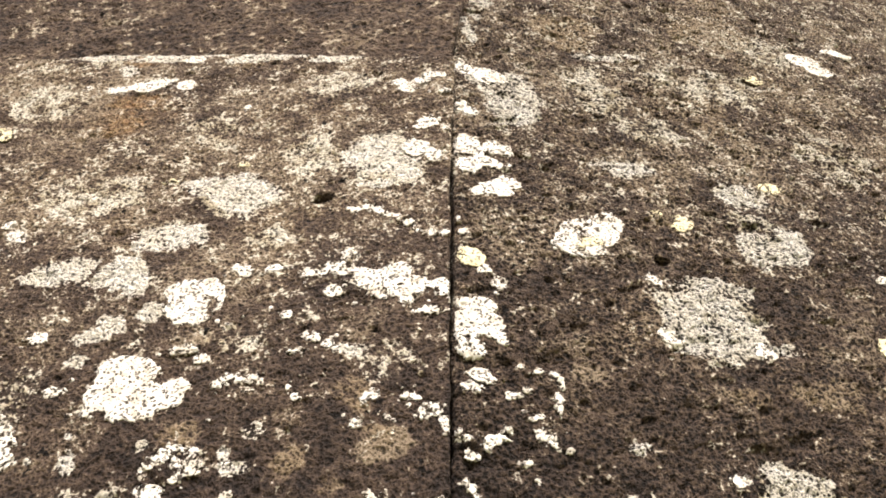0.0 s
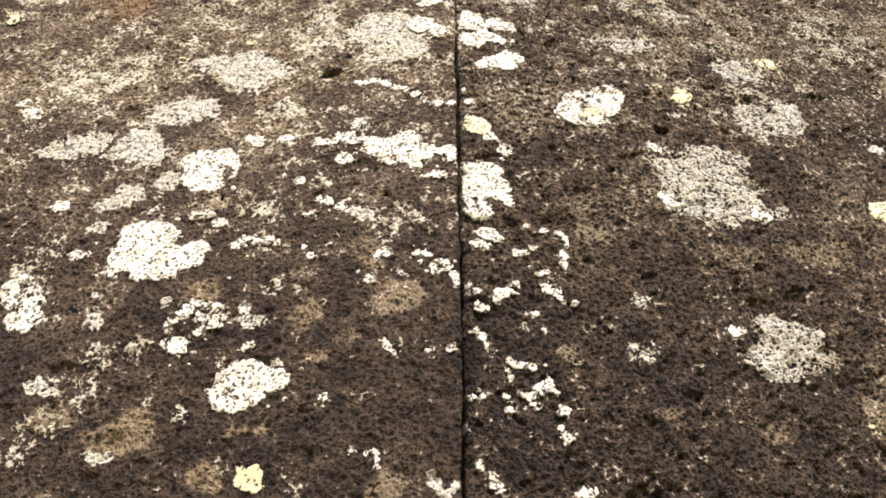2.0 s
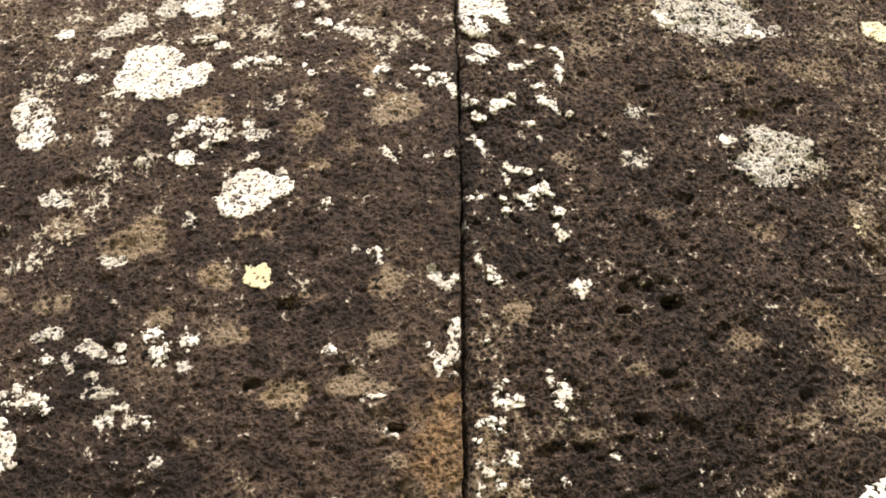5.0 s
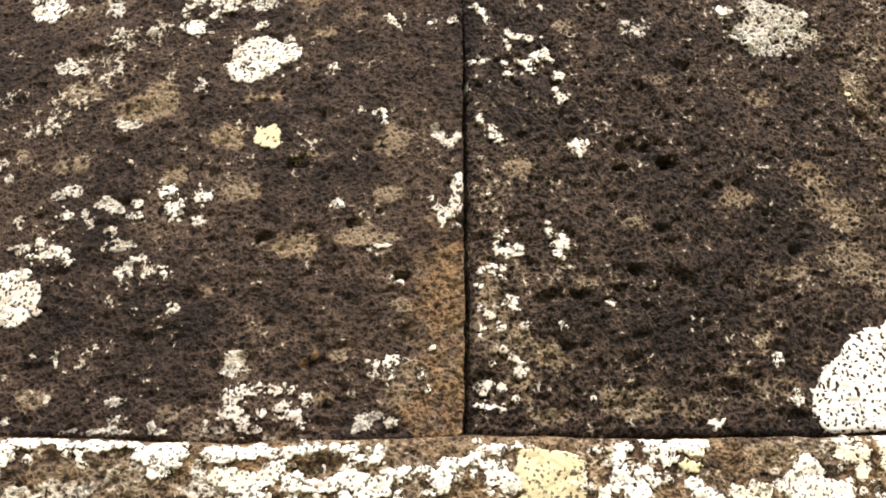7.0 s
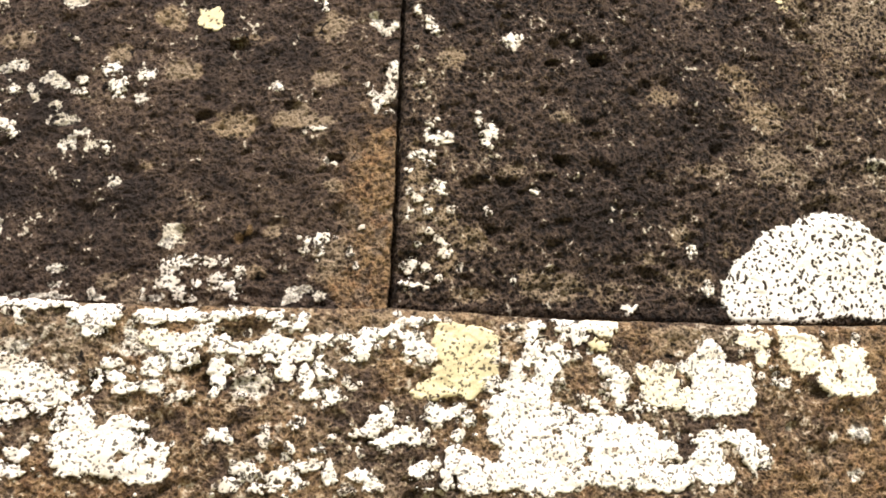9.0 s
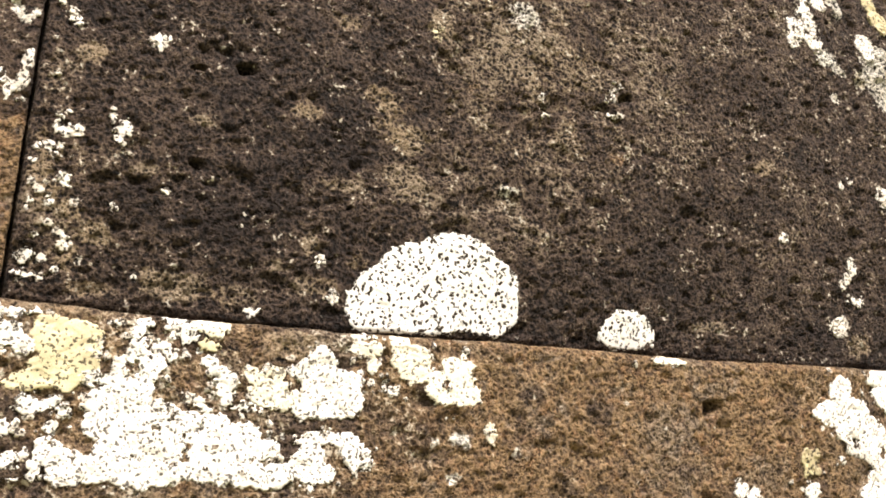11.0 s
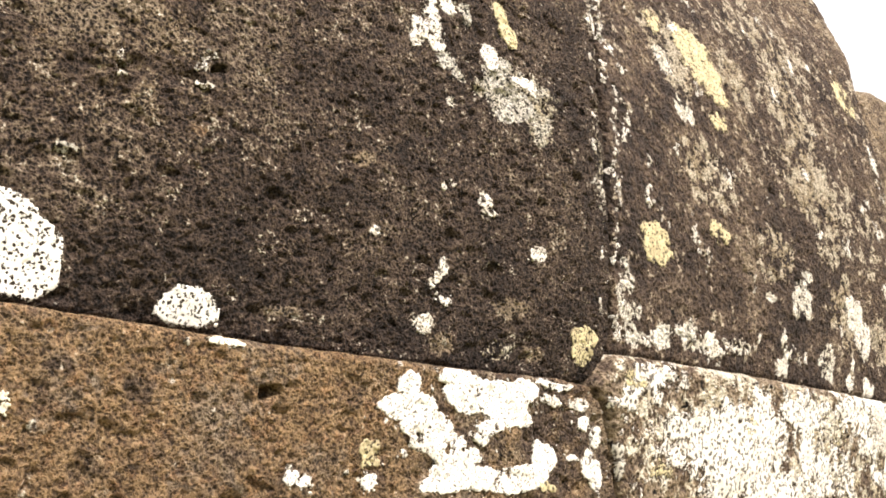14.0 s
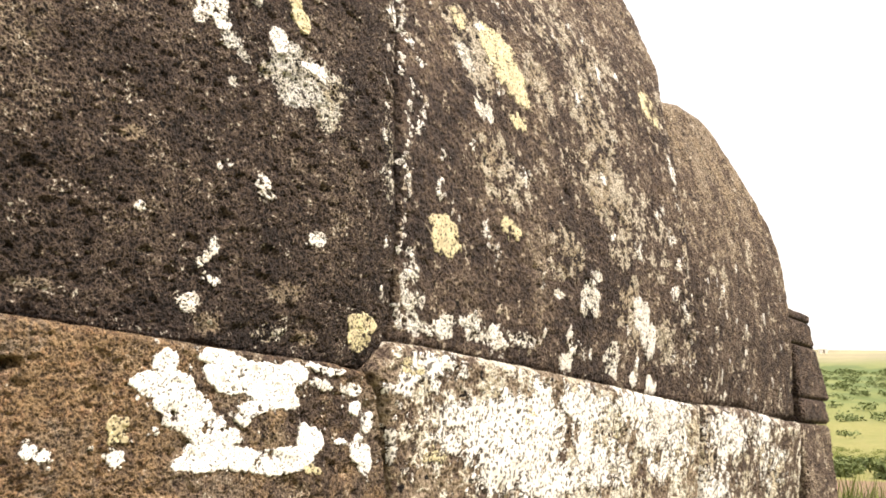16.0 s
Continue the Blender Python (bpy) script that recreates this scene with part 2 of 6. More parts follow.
class Block:
    """A dressed stone: a bowed front face y = face(x, z) between four worn edges, with depth behind it."""

    def __init__(self, face, left, right, bottom, top, step, seed, soft=0.014, rough=1.0, tan=0.1, pale=0.05, rust=0.0, holes=(), deep=0.4, gap=0.0012, stuff=None):
        self.face, self.seed, self.soft, self.rough, self.step, self.deep, self.gap = face, seed, soft, rough, step, deep, gap
        self.left, self.right, self.bottom, self.top = line(left), line(right), line(bottom), line(top)
        self.tan, self.pale, self.rust, self.holes = tan, pale, rust, holes
        self.patches, self.colonies, self.stuff = [], [], stuff or STONE

    def inside(self, x, z):
        """Distance to the nearest edge, negative outside."""
        ragged = self.gap + 0.0022 * (fbm(x, z, 22, self.seed + 5, 3) + 0.4)
        return np.minimum.reduce([x - self.left(z), self.right(z) - x, z - self.bottom(x), self.top(x) - z]) - ragged

    def front(self, x, z, fine=True):
        """The worn face; without fine, as a crust that fills its pores would lie."""
        s, k = self.seed, self.rough
        d = np.clip(self.inside(x, z) / self.soft, 0, 1)
        y = self.face(x, z) + self.soft * (1 - np.sqrt(1 - (1 - d) ** 2))
        y = y + k * (0.010 * fbm(x, z, 2.6, s, 3) + 0.0045 * fbm(x, z, 13, s + 1, 3))
        if not fine:
            return y
        y = y + k * 0.0028 * fbm(x, z, 70, s + 2, 3, 0.65)
        wx, wz = x + 0.010 * fbm(x, z, 45, s + 6, 3), z + 0.010 * fbm(x, z, 45, s + 7, 3)
        y = y + k * (0.008 * pores(wx, wz * 1.25, 0.060, s + 3, 0.16) + 0.006 * pores(wx, wz * 1.25, 0.026, s + 4, 0.25) + 0.0045 * pores(wx, wz * 1.25, 0.0125, s + 8, 0.5))
        for hx, hz, hr, hd in self.holes:
            y = y + hd * np.exp(-(((wx - hx) / hr) ** 4 + ((wz - hz) / (0.66 * hr)) ** 4))
        return y

    def overgrow(self, key, data, x, z):
        """Add the lichen films of this stone, and the thin fringe round its thick crusts."""
        for n, (kind, cx, cz, rx, rz, cover) in enumerate(self.patches):
            if (key, kind) not in (("pale", "G"), ("pale", "W"), ("tan", "T"), ("pale", "Y"), ("rust", "O"), ("pale", "P"), ("chalk", "P")):
                continue
            m = (np.abs(x - cx) < 1.8 * rx) & (np.abs(z - cz) < 1.8 * rz)
            if not m.any():
                continue
            px, pz = x[m], z[m]
            k = 0.9 / min(rx, rz)
            wx, wz = px + 0.6 * rx * fbm(px, pz, k, 500 + n, 4, 0.6), pz + 0.6 * rz * fbm(px, pz, k, 700 + n, 4, 0.6)
            r = np.sqrt(((wx - cx) / rx) ** 2 + ((wz - cz) / rz) ** 2)
            if kind == "G":
                grown = (0.10 + 0.85 * cover) * np.clip(2.6 * (1.15 - r), 0, 1)
            elif kind == "P":
                grown = (0.34 + 0.85 * cover if key == "pale" else 1.0) * np.clip((1.3 - r) * min(rx, rz) / min(0.016, 0.55 * min(rx, rz)) + 0.1, 0, 1) * (r < 1.3)
            elif kind == "O":
                grown = cover * np.clip(2.2 * (1.25 - r), 0, 1)
            elif kind == "T":
                grown = (0.36 + 0.62 * cover) * np.clip(2.4 * (1.2 - r), 0, 1)
            else:
                grown = (0.44 - 0.05 * (kind == "Y")) * np.clip(1.9 * (1.4 - r), 0, 1) * (1.25 - 0.6 * cover)
            data[m] = np.maximum(data[m], grown + 0.4 * data[m] * (grown > 0))
        return data

    def build(self, parent, label):
        zs = np.array([self.bottom(0.5 * (self.left(0.0) + self.right(0.0))), self.top(0.5 * (self.left(0.0) + self.right(0.0)))])
        wide = float(np.max(self.right(zs) - self.left(zs)))
        nu, nv = max(6, int(wide / self.step)), max(6, int((zs[1] - zs[0]) / self.step))
        u, v = np.meshgrid(np.linspace(0, 1, nu + 1), np.linspace(0, 1, nv + 1))
        z = zs[0] + v * (zs[1] - zs[0])
        for _ in range(6):
            x = self.left(z) + u * (self.right(z) - self.left(z))
            z = self.bottom(x) + v * (self.top(x) - self.bottom(x))
        # draw the rim in by the joint
        e = self.gap + 0.0022 * (fbm(x, z, 22, self.seed + 5, 3) + 0.4)
        x = x + np.where(u == 0, e, 0) - np.where(u == 1, e, 0)
        z = z + np.where(v == 0, e, 0) - np.where(v == 1, e, 0)
        y = self.front(x, z)
        verts = np.stack([x, y, z], -1).reshape(-1, 3)
        i = np.arange((nu + 1) * (nv + 1)).reshape(nv + 1, nu + 1)
        quads = np.stack([i[:-1, :-1], i[:-1, 1:], i[1:, 1:], i[1:, :-1]], -1).reshape(-1, 4)
        rim = np.concatenate([i[0, :-1], i[:-1, -1], i[-1, :0:-1], i[:0:-1, 0]])
        n = len(verts)
        behind = verts[rim].copy()
        behind[:, 1] += self.deep
        turn = np.roll(np.arange(len(rim)), -1)
        skirt = np.stack([rim, n + np.arange(len(rim)), n + turn, rim[turn]], -1)
        # close the back between the lower and the upper rim
        low, high = n + np.arange(nu + 1), n + (nu + nv + np.arange(nu + 1))[::-1]
        high[0] = n + (2 * nu + nv) % len(rim)
        cap = np.stack([low[:-1], high[:-1], high[1:], low[1:]], -1)
        allv = np.concatenate([verts, behind])
        ob = part("stone", allv, np.concatenate([quads, skirt, cap]), self.stuff, parent, label)
        me = ob.data
        me.polygons.foreach_set("use_smooth", np.arange(len(quads) + len(skirt) + len(cap)) < len(quads))
        for key, f in (("tan", self.tan), ("pale", self.pale), ("rust", self.rust), ("chalk", 0.0)):
            layer = me.attributes.new(key, "FLOAT", "POINT")
            data = f(allv[:, 0], allv[:, 2]) if callable(f) else np.full(len(allv), f)
            data = self.overgrow(key, data, allv[:, 0], allv[:, 2])
            layer.data.foreach_set("value", np.asarray(data, np.float32))
        return ob


def blob(x, z, cx, cz, rx, rz, amount=1.0):
    return amount * np.exp(-(((x - cx) / rx) ** 2 + ((z - cz) / rz) ** 2))


SEAM_A = [(-0.26, 0.325), (-0.23, 0.328), (0.106, 0.364), (0.377, 0.402), (0.589, 0.434), (0.97, 0.510), (1.38, 0.603), (1.66, 0.687), (2.3, 0.85)]
SEAM_B = [(-0.36, 2.275), (-0.327, 2.312), (-0.296, 2.366), (-0.257, 2.400), (-0.2, 2.408), (0.15, 2.405), (0.387, 2.421), (0.65, 2.476), (1.4, 2.60), (2.3, 2.75)]
SEAM_C = [(-0.34, 4.42), (0.26, 4.313), (0.515, 4.298), (0.92, 4.385), (1.115, 4.50), (1.46, 4.55), (2.0, 4.46)]
SEAM_D = [(-1.5, 2.52), (-0.626, 2.421), (-0.469, 2.372), (-0.393, 2.342), (-0.339, 2.288), (-0.2, 2.26)]
BED_LEFT = [(-0.9, -0.11), (-0.22, -0.166), (-0.064, -0.188), (0.05, -0.207), (0.26, -0.227), (0.33, -0.231)]
BED_MID = [(0.32, -0.231), (0.524, -0.247), (0.787, -0.268), (1.063, -0.281), (1.45, -0.307), (1.82, -0.322), (2.4, -0.330)]
BED_RIGHT = [(2.3, -0.255), (2.6, -0.256), (3.116, -0.271), (3.683, -0.291), (4.42, -0.324)]
HEAD_LEFT = [(-0.9, 1.62), (-0.32, 1.558), (-0.10, 1.533), (0.247, 1.456), (0.506, 1.379), (0.62, 1.350)]


def shift(points, dv, axis=1):
    return [(a, b + dv) if axis else (a + dv, b) for a, b in points]


def face_left(x, z):
    return 0.008 - 0.37 * (x - 0.3) + lean(z, 0.057, 0.253, 0.85)


def face_middle(x, z):
    worn = 0.030 * np.clip((0.75 - z) / 0.6, 0, 1) * (np.maximum(0, x - 2.2) / 0.205) ** 2     # rounds off to the joint
    return -0.008 - 0.099 * (x - 0.35) + 0.042 * (x - 0.35) ** 2 + lean(z, 0.035, 0.226, 0.95) + worn


def face_right(x, z):
    return -0.01 + 0.06 * (x - 2.35) + lean(z, 0.024, 0.194, 1.2)


def face_base(x, z):
    return -0.069 - 0.035 * (x - 0.35) - 0.052 * (z + 0.3) + 0.20 * np.maximum(0, 0.15 - x) + 0.15 * np.maximum(0, x - 1.75)


def face_base_right(x, z):
    return -0.045 + 0.055 * (x - 2.3) - 0.05 * (z + 0.3)


def face_upper(x, z):
    zt = line(HEAD_LEFT)(x)
    return face_left(x, zt) + 0.020 + 0.42 * (z - zt)


def face_end(x, z):
    return 0.20 + 0.06 * (x - 5.4) + 0.12 * np.maximum(z, -1)


wall = tagged(new("wall_1"), "ancient wall of tightly fitted, lichen-covered basalt blocks", "wall", kind="structure")

left_block = Block(face_left, [(-1, -0.62), (3, -0.62)], SEAM_A, shift(BED_LEFT, -0.010), HEAD_LEFT, 0.0030, 11, stuff=SMOOTHER, rough=0.8, soft=0.010,
                   tan=lambda x, z: 0.02 + 0.58 * np.clip((z - 0.35) / 0.5, 0, 1) + 0.35 * fbm(x, z, 9, 81, 3),
                   pale=lambda x, z: 0.02 + 0.26 * np.clip((z - 0.45) / 0.3, 0, 1),
                   rust=lambda x, z: blob(x, z, 0.33, -0.13, 0.06, 0.18, 1.1) + blob(x, z, -0.03, 1.25, 0.13, 0.08, 0.62) + blob(x, z, 0.1, 0.45, 0.25, 0.15, 0.15),
                   holes=[(0.295, 0.93, 0.012, 0.03), (0.155, 0.145, 0.013, 0.02), (0.27, -0.03, 0.008, 0.025), (0.22, 0.05, 0.010, 0.015), (0.11, 0.045, 0.010, 0.015)])
middle_block = Block(face_middle, shift(SEAM_A, 0.001), SEAM_B, shift(BED_MID, -0.008), [(0.3, 2.12), (2.8, 2.2)], 0.0031, 23, rough=1.15, soft=0.010,
                     tan=lambda x, z: -0.08 + 0.62 * np.clip((z - 0.3) / 0.6, 0, 1) + (0.12 + 0.3 * np.clip((z - 0.3) / 0.3, 0, 1)) * fbm(x, z, 9, 82, 3) + blob(x, z, 1.12, 0.17, 0.24, 0.32, 0.62) + blob(x, z, 1.55, 0.22, 0.34, 0.40, 0.30) + blob(x, z, 0.38, -0.12, 0.09, 0.22, 0.55) + blob(x, z, 2.15, 0.10, 0.25, 0.4, 0.30),
                     pale=lambda x, z: -0.06 + 0.30 * np.clip((z - 0.55) / 0.35, 0, 1) + blob(x, z, 1.2, 0.25, 0.35, 0.4, 0.08),
                     holes=[(0.647, 0.107, 0.012, 0.03), (0.574, 0.10, 0.009, 0.022), (0.81, 0.755, 0.011, 0.03), (1.31, 0.136, 0.015, 0.035), (1.14, 0.10, 0.010, 0.03), (0.57, -0.04, 0.008, 0.015), (1.02, 0.86, 0.012, 0.03)])
right_block = Block(face_right, shift(SEAM_B, 0.011), SEAM_C, shift(BED_RIGHT, -0.012), [(2.3, 2.0), (4.6, 1.9)], 0.0075, 37, stuff=WEATHERED, soft=0.018,
                    tan=lambda x, z: 0.14 + 0.28 * np.clip(z, 0, 1) + 0.5 * fbm(x, z, 6, 71, 4), pale=lambda x, z: -0.04 + 0.20 * np.clip(z, 0, 1) + 0.60 * fbm(x, z * 0.8, 8, 72, 4, 0.6), rust=0.12)
base_block = Block(face_base, [(-2, -0.64), (1, -0.64)], SEAM_D, [(-1, -1.45), (2.6, -1.45)],
                   [(-1.0, -0.13), (-0.198, -0.192), (-0.062, -0.209), (0.039, -0.224), (0.236, -0.237), (0.327, -0.240), (0.507, -0.257), (0.763, -0.275), (1.03, -0.287), (1.4, -0.312), (1.77, -0.327), (2.18, -0.330), (2.30, -0.342)],
                   0.0034, 41, stuff=RUSTY, soft=0.016, rough=1.1, tan=lambda x, z: 0.55 + 0.4 * fbm(x, z, 11, 83, 3), pale=lambda x, z: 0.32 - 0.24 * np.clip((x - 0.8) / 0.3, 0, 1),
                   rust=lambda x, z: 0.54 + 0.55 * fbm(x, z, 16, 84, 4, 0.6) + 0.24 * np.clip((x - 0.75) / 0.3, 0, 1) - 0.45 * np.clip((x - 1.6) / 0.3, 0, 1),
                   holes=[(1.413, -0.392, 0.019, 0.06)])
base_right = Block(face_base_right, [(-1.5, 2.53), (-0.626, 2.432), (-0.469, 2.384), (-0.393, 2.356), (-0.338, 2.302), (-0.284, 2.366), (-0.26, 2.40)], [(-1.5, 4.43), (-0.3, 4.28)], [(2, -1.45), (5, -1.45)],
                   [(2.25, -0.275), (2.375, -0.260), (2.548, -0.260), (3.042, -0.276), (3.587, -0.296), (4.35, -0.330)], 0.009, 47, stuff=COARSE, soft=0.032, tan=lambda x, z: 0.80 + 0.3 * fbm(x, z, 5, 73, 3), pale=lambda x, z: 0.55 + 1.15 * fbm(x, z, 7, 74, 4, 0.6) - 0.7 * np.clip(1.5 - (x - 2.3) / 0.11, 0, 1), rust=0.1)
base_far = Block(face_base_right, [(-1.5, 4.436), (-0.3, 4.288)], [(-1.5, 5.6), (-0.3, 5.52)], [(4, -1.45), (6, -1.45)],
                 [(4.2, -0.322), (4.81, -0.314), (5.386, -0.349), (5.6, -0.345)], 0.016, 53, stuff=COARSE, soft=0.04, tan=0.5, pale=lambda x, z: 0.50 + 0.9 * fbm(x * 1.6, z, 5, 75, 4, 0.6))
upper_left = Block(face_upper, [(1, -0.62), (3, -0.62)], SEAM_A, shift(HEAD_LEFT, -0.006), [(-1, 2.35), (1, 2.2)], 0.006, 61, stuff=WEATHERED, soft=0.012, tan=0.32, pale=lambda x, z: 0.10 + 0.3 * fbm(x, z, 9, 91, 3), rust=0.0)
far_block = Block(lambda x, z: face_right(x, z) + 0.025, shift(SEAM_C, 0.016), [(-0.36, 5.70), (-0.09, 5.64), (0.15, 5.615), (0.54, 5.60), (0.7, 5.46), (0.85, 5.28), (1.013, 5.06), (1.05, 5.0)],
                  [(4.4, -0.336), (4.97, -0.319), (5.13, -0.355), (5.6, -0.350)], [(4.2, 0.96), (4.442, 0.975), (4.726, 1.045), (5.0, 1.06), (5.7, 1.06)], 0.014, 67, stuff=WEATHERED, soft=0.05,
                  tan=lambda x, z: 0.22 + 0.55 * np.clip(z / 0.8, 0, 1) + 0.30 * fbm(x * 2.5, z, 5, 77, 4), pale=lambda x, z: 0.06 + 0.7 * fbm(x * 3, z, 8, 78, 3), rust=0.08)

# ---------------------------------------------------------------- where lichen grows, and a lit edge painted the same way: middle, half width and height
def patch(block, kind, *place):
    """One spot: its place and how densely it is covered."""
    block.patches.append((kind, *place))
    if kind in CRUST:
        block.colonies.append((kind, place[4], (place[:4],)))


def colony(block, kind, cover, *lobes):
    """A growth of several lobes that run together; thin films and stains are no crusts of their own."""
    thin = kind == "W" and cover < 0.79
    block.patches += [("P" if thin else kind, *lobe, cover) for lobe in lobes]
    if kind in CRUST and not thin:
        block.colonies.append((kind, cover, lobes))


for p in ((2.863, -0.478, 0.296, 0.119, 0.72), (3.223, -0.388, 0.275, 0.086, 0.68), (3.117, -0.574, 0.355, 0.080, 0.68), (3.812, -0.354, 0.412, 0.065, 0.81), (2.481, -0.359, 0.112, 0.035, 0.61), (3.541, -0.544, 0.199, 0.092, 0.61), (2.603, -0.309, 0.145, 0.031, 0.61), (3.974, -0.505, 0.243, 0.118, 0.61), (2.468, -0.493, 0.066, 0.092, 0.41),):
    patch(base_right, "S", *p)
for p in ((4.508, -0.433, 0.304, 0.097, 0.66), (4.895, -0.401, 0.210, 0.094, 0.66), (5.136, -0.567, 0.228, 0.110, 0.51), (4.412, -0.607, 0.291, 0.086, 0.56),):
    patch(base_far, "S", *p)
for p in ((2.599, -0.526, 0.048, 0.022, 0.55), (3.018, -0.428, 0.046, 0.031, 0.35), (2.464, -0.319, 0.066, 0.024, 0.50), (3.609, -0.454, 0.074, 0.063, 0.40),):
    patch(base_right, "V", *p)
for p in ((2.447, 0.524, 0.028, 0.169, 0.50), (2.369, 0.172, 0.019, 0.117, 0.35), (2.426, 0.592, 0.010, 0.010, 0.90), (2.405, 0.479, 0.007, 0.016, 0.90), (2.375, 0.384, 0.007, 0.011, 0.90), (2.369, 0.315, 0.008, 0.008, 0.90), (2.349, 0.229, 0.009, 0.016, 0.90), (2.343, 0.142, 0.009, 0.007, 0.90), (2.349, -0.023, 0.008, 0.013, 0.90), (2.356, -0.156, 0.008, 0.011, 0.90),):
    patch(middle_block, "W", *p)
for p in ((3.553, 0.949, 0.393, 0.154, 0.35), (3.925, 0.304, 0.261, 0.181, 0.35), (3.516, 0.443, 0.270, 0.132, 0.30), (3.789, -0.103, 0.082, 0.088, 0.70), (4.034, -0.141, 0.202, 0.082, 0.35), (3.554, 0.432, 0.136, 0.132, 0.50), (3.672, 0.216, 0.109, 0.124, 0.50), (3.662, 0.850, 0.223, 0.176, 0.40), (3.741, -0.011, 0.117, 0.098, 0.80), (4.030, -0.100, 0.081, 0.103, 0.60),):
    patch(right_block, "G", *p)
for p in ((4.248, 0.527, 0.038, 0.215, 0.35), (4.237, 0.183, 0.035, 0.161, 0.35), (4.270, -0.077, 0.034, 0.108, 0.30), (2.498, 0.636, 0.006, 0.015, 0.80), (2.481, 0.582, 0.006, 0.015, 0.80), (2.515, 0.545, 0.011, 0.020, 0.80), (2.464, 0.487, 0.009, 0.012, 0.80), (2.452, 0.443, 0.006, 0.011, 0.80), (2.488, 0.408, 0.010, 0.019, 0.80), (2.472, 0.359, 0.006, 0.012, 0.80), (2.458, 0.321, 0.009, 0.019, 0.80), (2.466, 0.278, 0.005, 0.015, 0.80), (2.451, 0.226, 0.008, 0.010, 0.80), (2.438, 0.182, 0.005, 0.018, 0.80), (2.458, 0.146, 0.008, 0.011, 0.80), (2.457, 0.106, 0.008, 0.017, 0.80), (2.454, 0.055, 0.007, 0.012, 0.80), (2.442, 0.010, 0.007, 0.009, 0.80),):
    patch(right_block, "W", *p)
for p in ((2.429, -0.034, 0.009, 0.007, 0.80), (2.417, -0.078, 0.008, 0.010, 0.80), (2.445, -0.115, 0.007, 0.011, 0.80), (2.472, -0.146, 0.006, 0.011, 0.80), (2.434, -0.186, 0.008, 0.010, 0.80), (2.447, -0.212, 0.009, 0.010, 0.80),):
    patch(right_block, "W", *p)

colony(left_block, "W", 0.9, (0.076, 1.357, 0.0176, 0.0191), (0.031, 1.384, 0.0247, 0.0195), (-0.002, 1.369, 0.0335, 0.0189), (-0.052, 1.364, 0.0336, 0.0118), (-0.120, 1.387, 0.0115, 0.0087))
# Highlight on the ledge, painted as a spot of white crust.
colony(left_block, "W", 0.9, (0.098, 1.460, 0.0206, 0.0126))
colony(left_block, "W", 0.5, (-0.033, 1.443, 0.0231, 0.0242))
colony(left_block, "W", 0.9, (0.191, 1.245, 0.0062, 0.0061))
colony(left_block, "W", 0.92, (0.482, 1.248, 0.0160, 0.0175), (0.471, 1.273, 0.0102, 0.0110), (0.512, 1.268, 0.0178, 0.0087), (0.541, 1.284, 0.0199, 0.0112), (0.544, 1.222, 0.0116, 0.0082))
colony(left_block, "W", 0.92, (0.500, 1.123, 0.0193, 0.0142), (0.484, 1.113, 0.0134, 0.0087), (0.521, 1.101, 0.0076, 0.0075))
colony(left_block, "W", 0.6, (0.418, 1.037, 0.0461, 0.0483), (0.369, 1.029, 0.0275, 0.0412), (0.386, 0.952, 0.0224, 0.0121), (0.437, 0.977, 0.0183, 0.0157))
colony(left_block, "W", 0.9, (0.462, 1.048, 0.0201, 0.0225), (0.486, 1.021, 0.0126, 0.0164))
colony(left_block, "W", 0.95, (0.340, 0.887, 0.0088, 0.0072), (0.360, 0.891, 0.0103, 0.0074), (0.376, 0.880, 0.0085, 0.0072), (0.391, 0.865, 0.0084, 0.0058), (0.403, 0.860, 0.0042, 0.0057), (0.415, 0.843, 0.0084, 0.0071), (0.426, 0.819, 0.0051, 0.0066), (0.446, 0.811, 0.0067, 0.0067), (0.463, 0.809, 0.0065, 0.0080))
colony(left_block, "W", 0.45, (0.169, 0.969, 0.0548, 0.0485), (0.105, 0.998, 0.0280, 0.0246))
colony(left_block, "W", 0.45, (0.050, 0.866, 0.0484, 0.0321), (0.024, 0.851, 0.0263, 0.0205))
colony(left_block, "G", 0.9, (0.159, 0.963, 0.0684, 0.0615), (0.406, 1.021, 0.0688, 0.0752))
# The last lobe paints the lit top edge as a pale strip.
colony(left_block, "G", 0.6, (0.050, 0.873, 0.0619, 0.0441), (0.297, 1.059, 0.0559, 0.0690), (-0.093, 1.000, 0.0862, 0.0854), (0.206, 0.838, 0.0423, 0.0288), (0.040, 1.490, 0.2922, 0.0260))
colony(left_block, "G", 0.5, (0.362, 1.288, 0.0614, 0.0669), (-0.200, 1.353, 0.0793, 0.0914), (0.127, 1.178, 0.0607, 0.0595))
colony(left_block, "W", 0.8, (-0.193, 0.906, 0.0167, 0.0161), (-0.212, 0.942, 0.0133, 0.0101))
colony(left_block, "Y", 0.55, (0.172, 1.051, 0.0113, 0.0093))
colony(left_block, "Y", 0.55, (0.053, 1.022, 0.0115, 0.0087))
colony(left_block, "Y", 0.5, (-0.263, 1.238, 0.0154, 0.0212))
colony(left_block, "O", 0.8, (-0.017, 1.477, 0.0468, 0.0246), (-0.022, 1.314, 0.0547, 0.0313), (-0.044, 1.222, 0.0316, 0.0320))
# Lit rim along the head joint, painted as thin white film.
colony(left_block, "W", 0.76, (-0.078, 1.516, 0.0725, 0.0200), (0.075, 1.482, 0.0925, 0.0198), (0.246, 1.438, 0.0777, 0.0183), (0.377, 1.403, 0.0672, 0.0154))
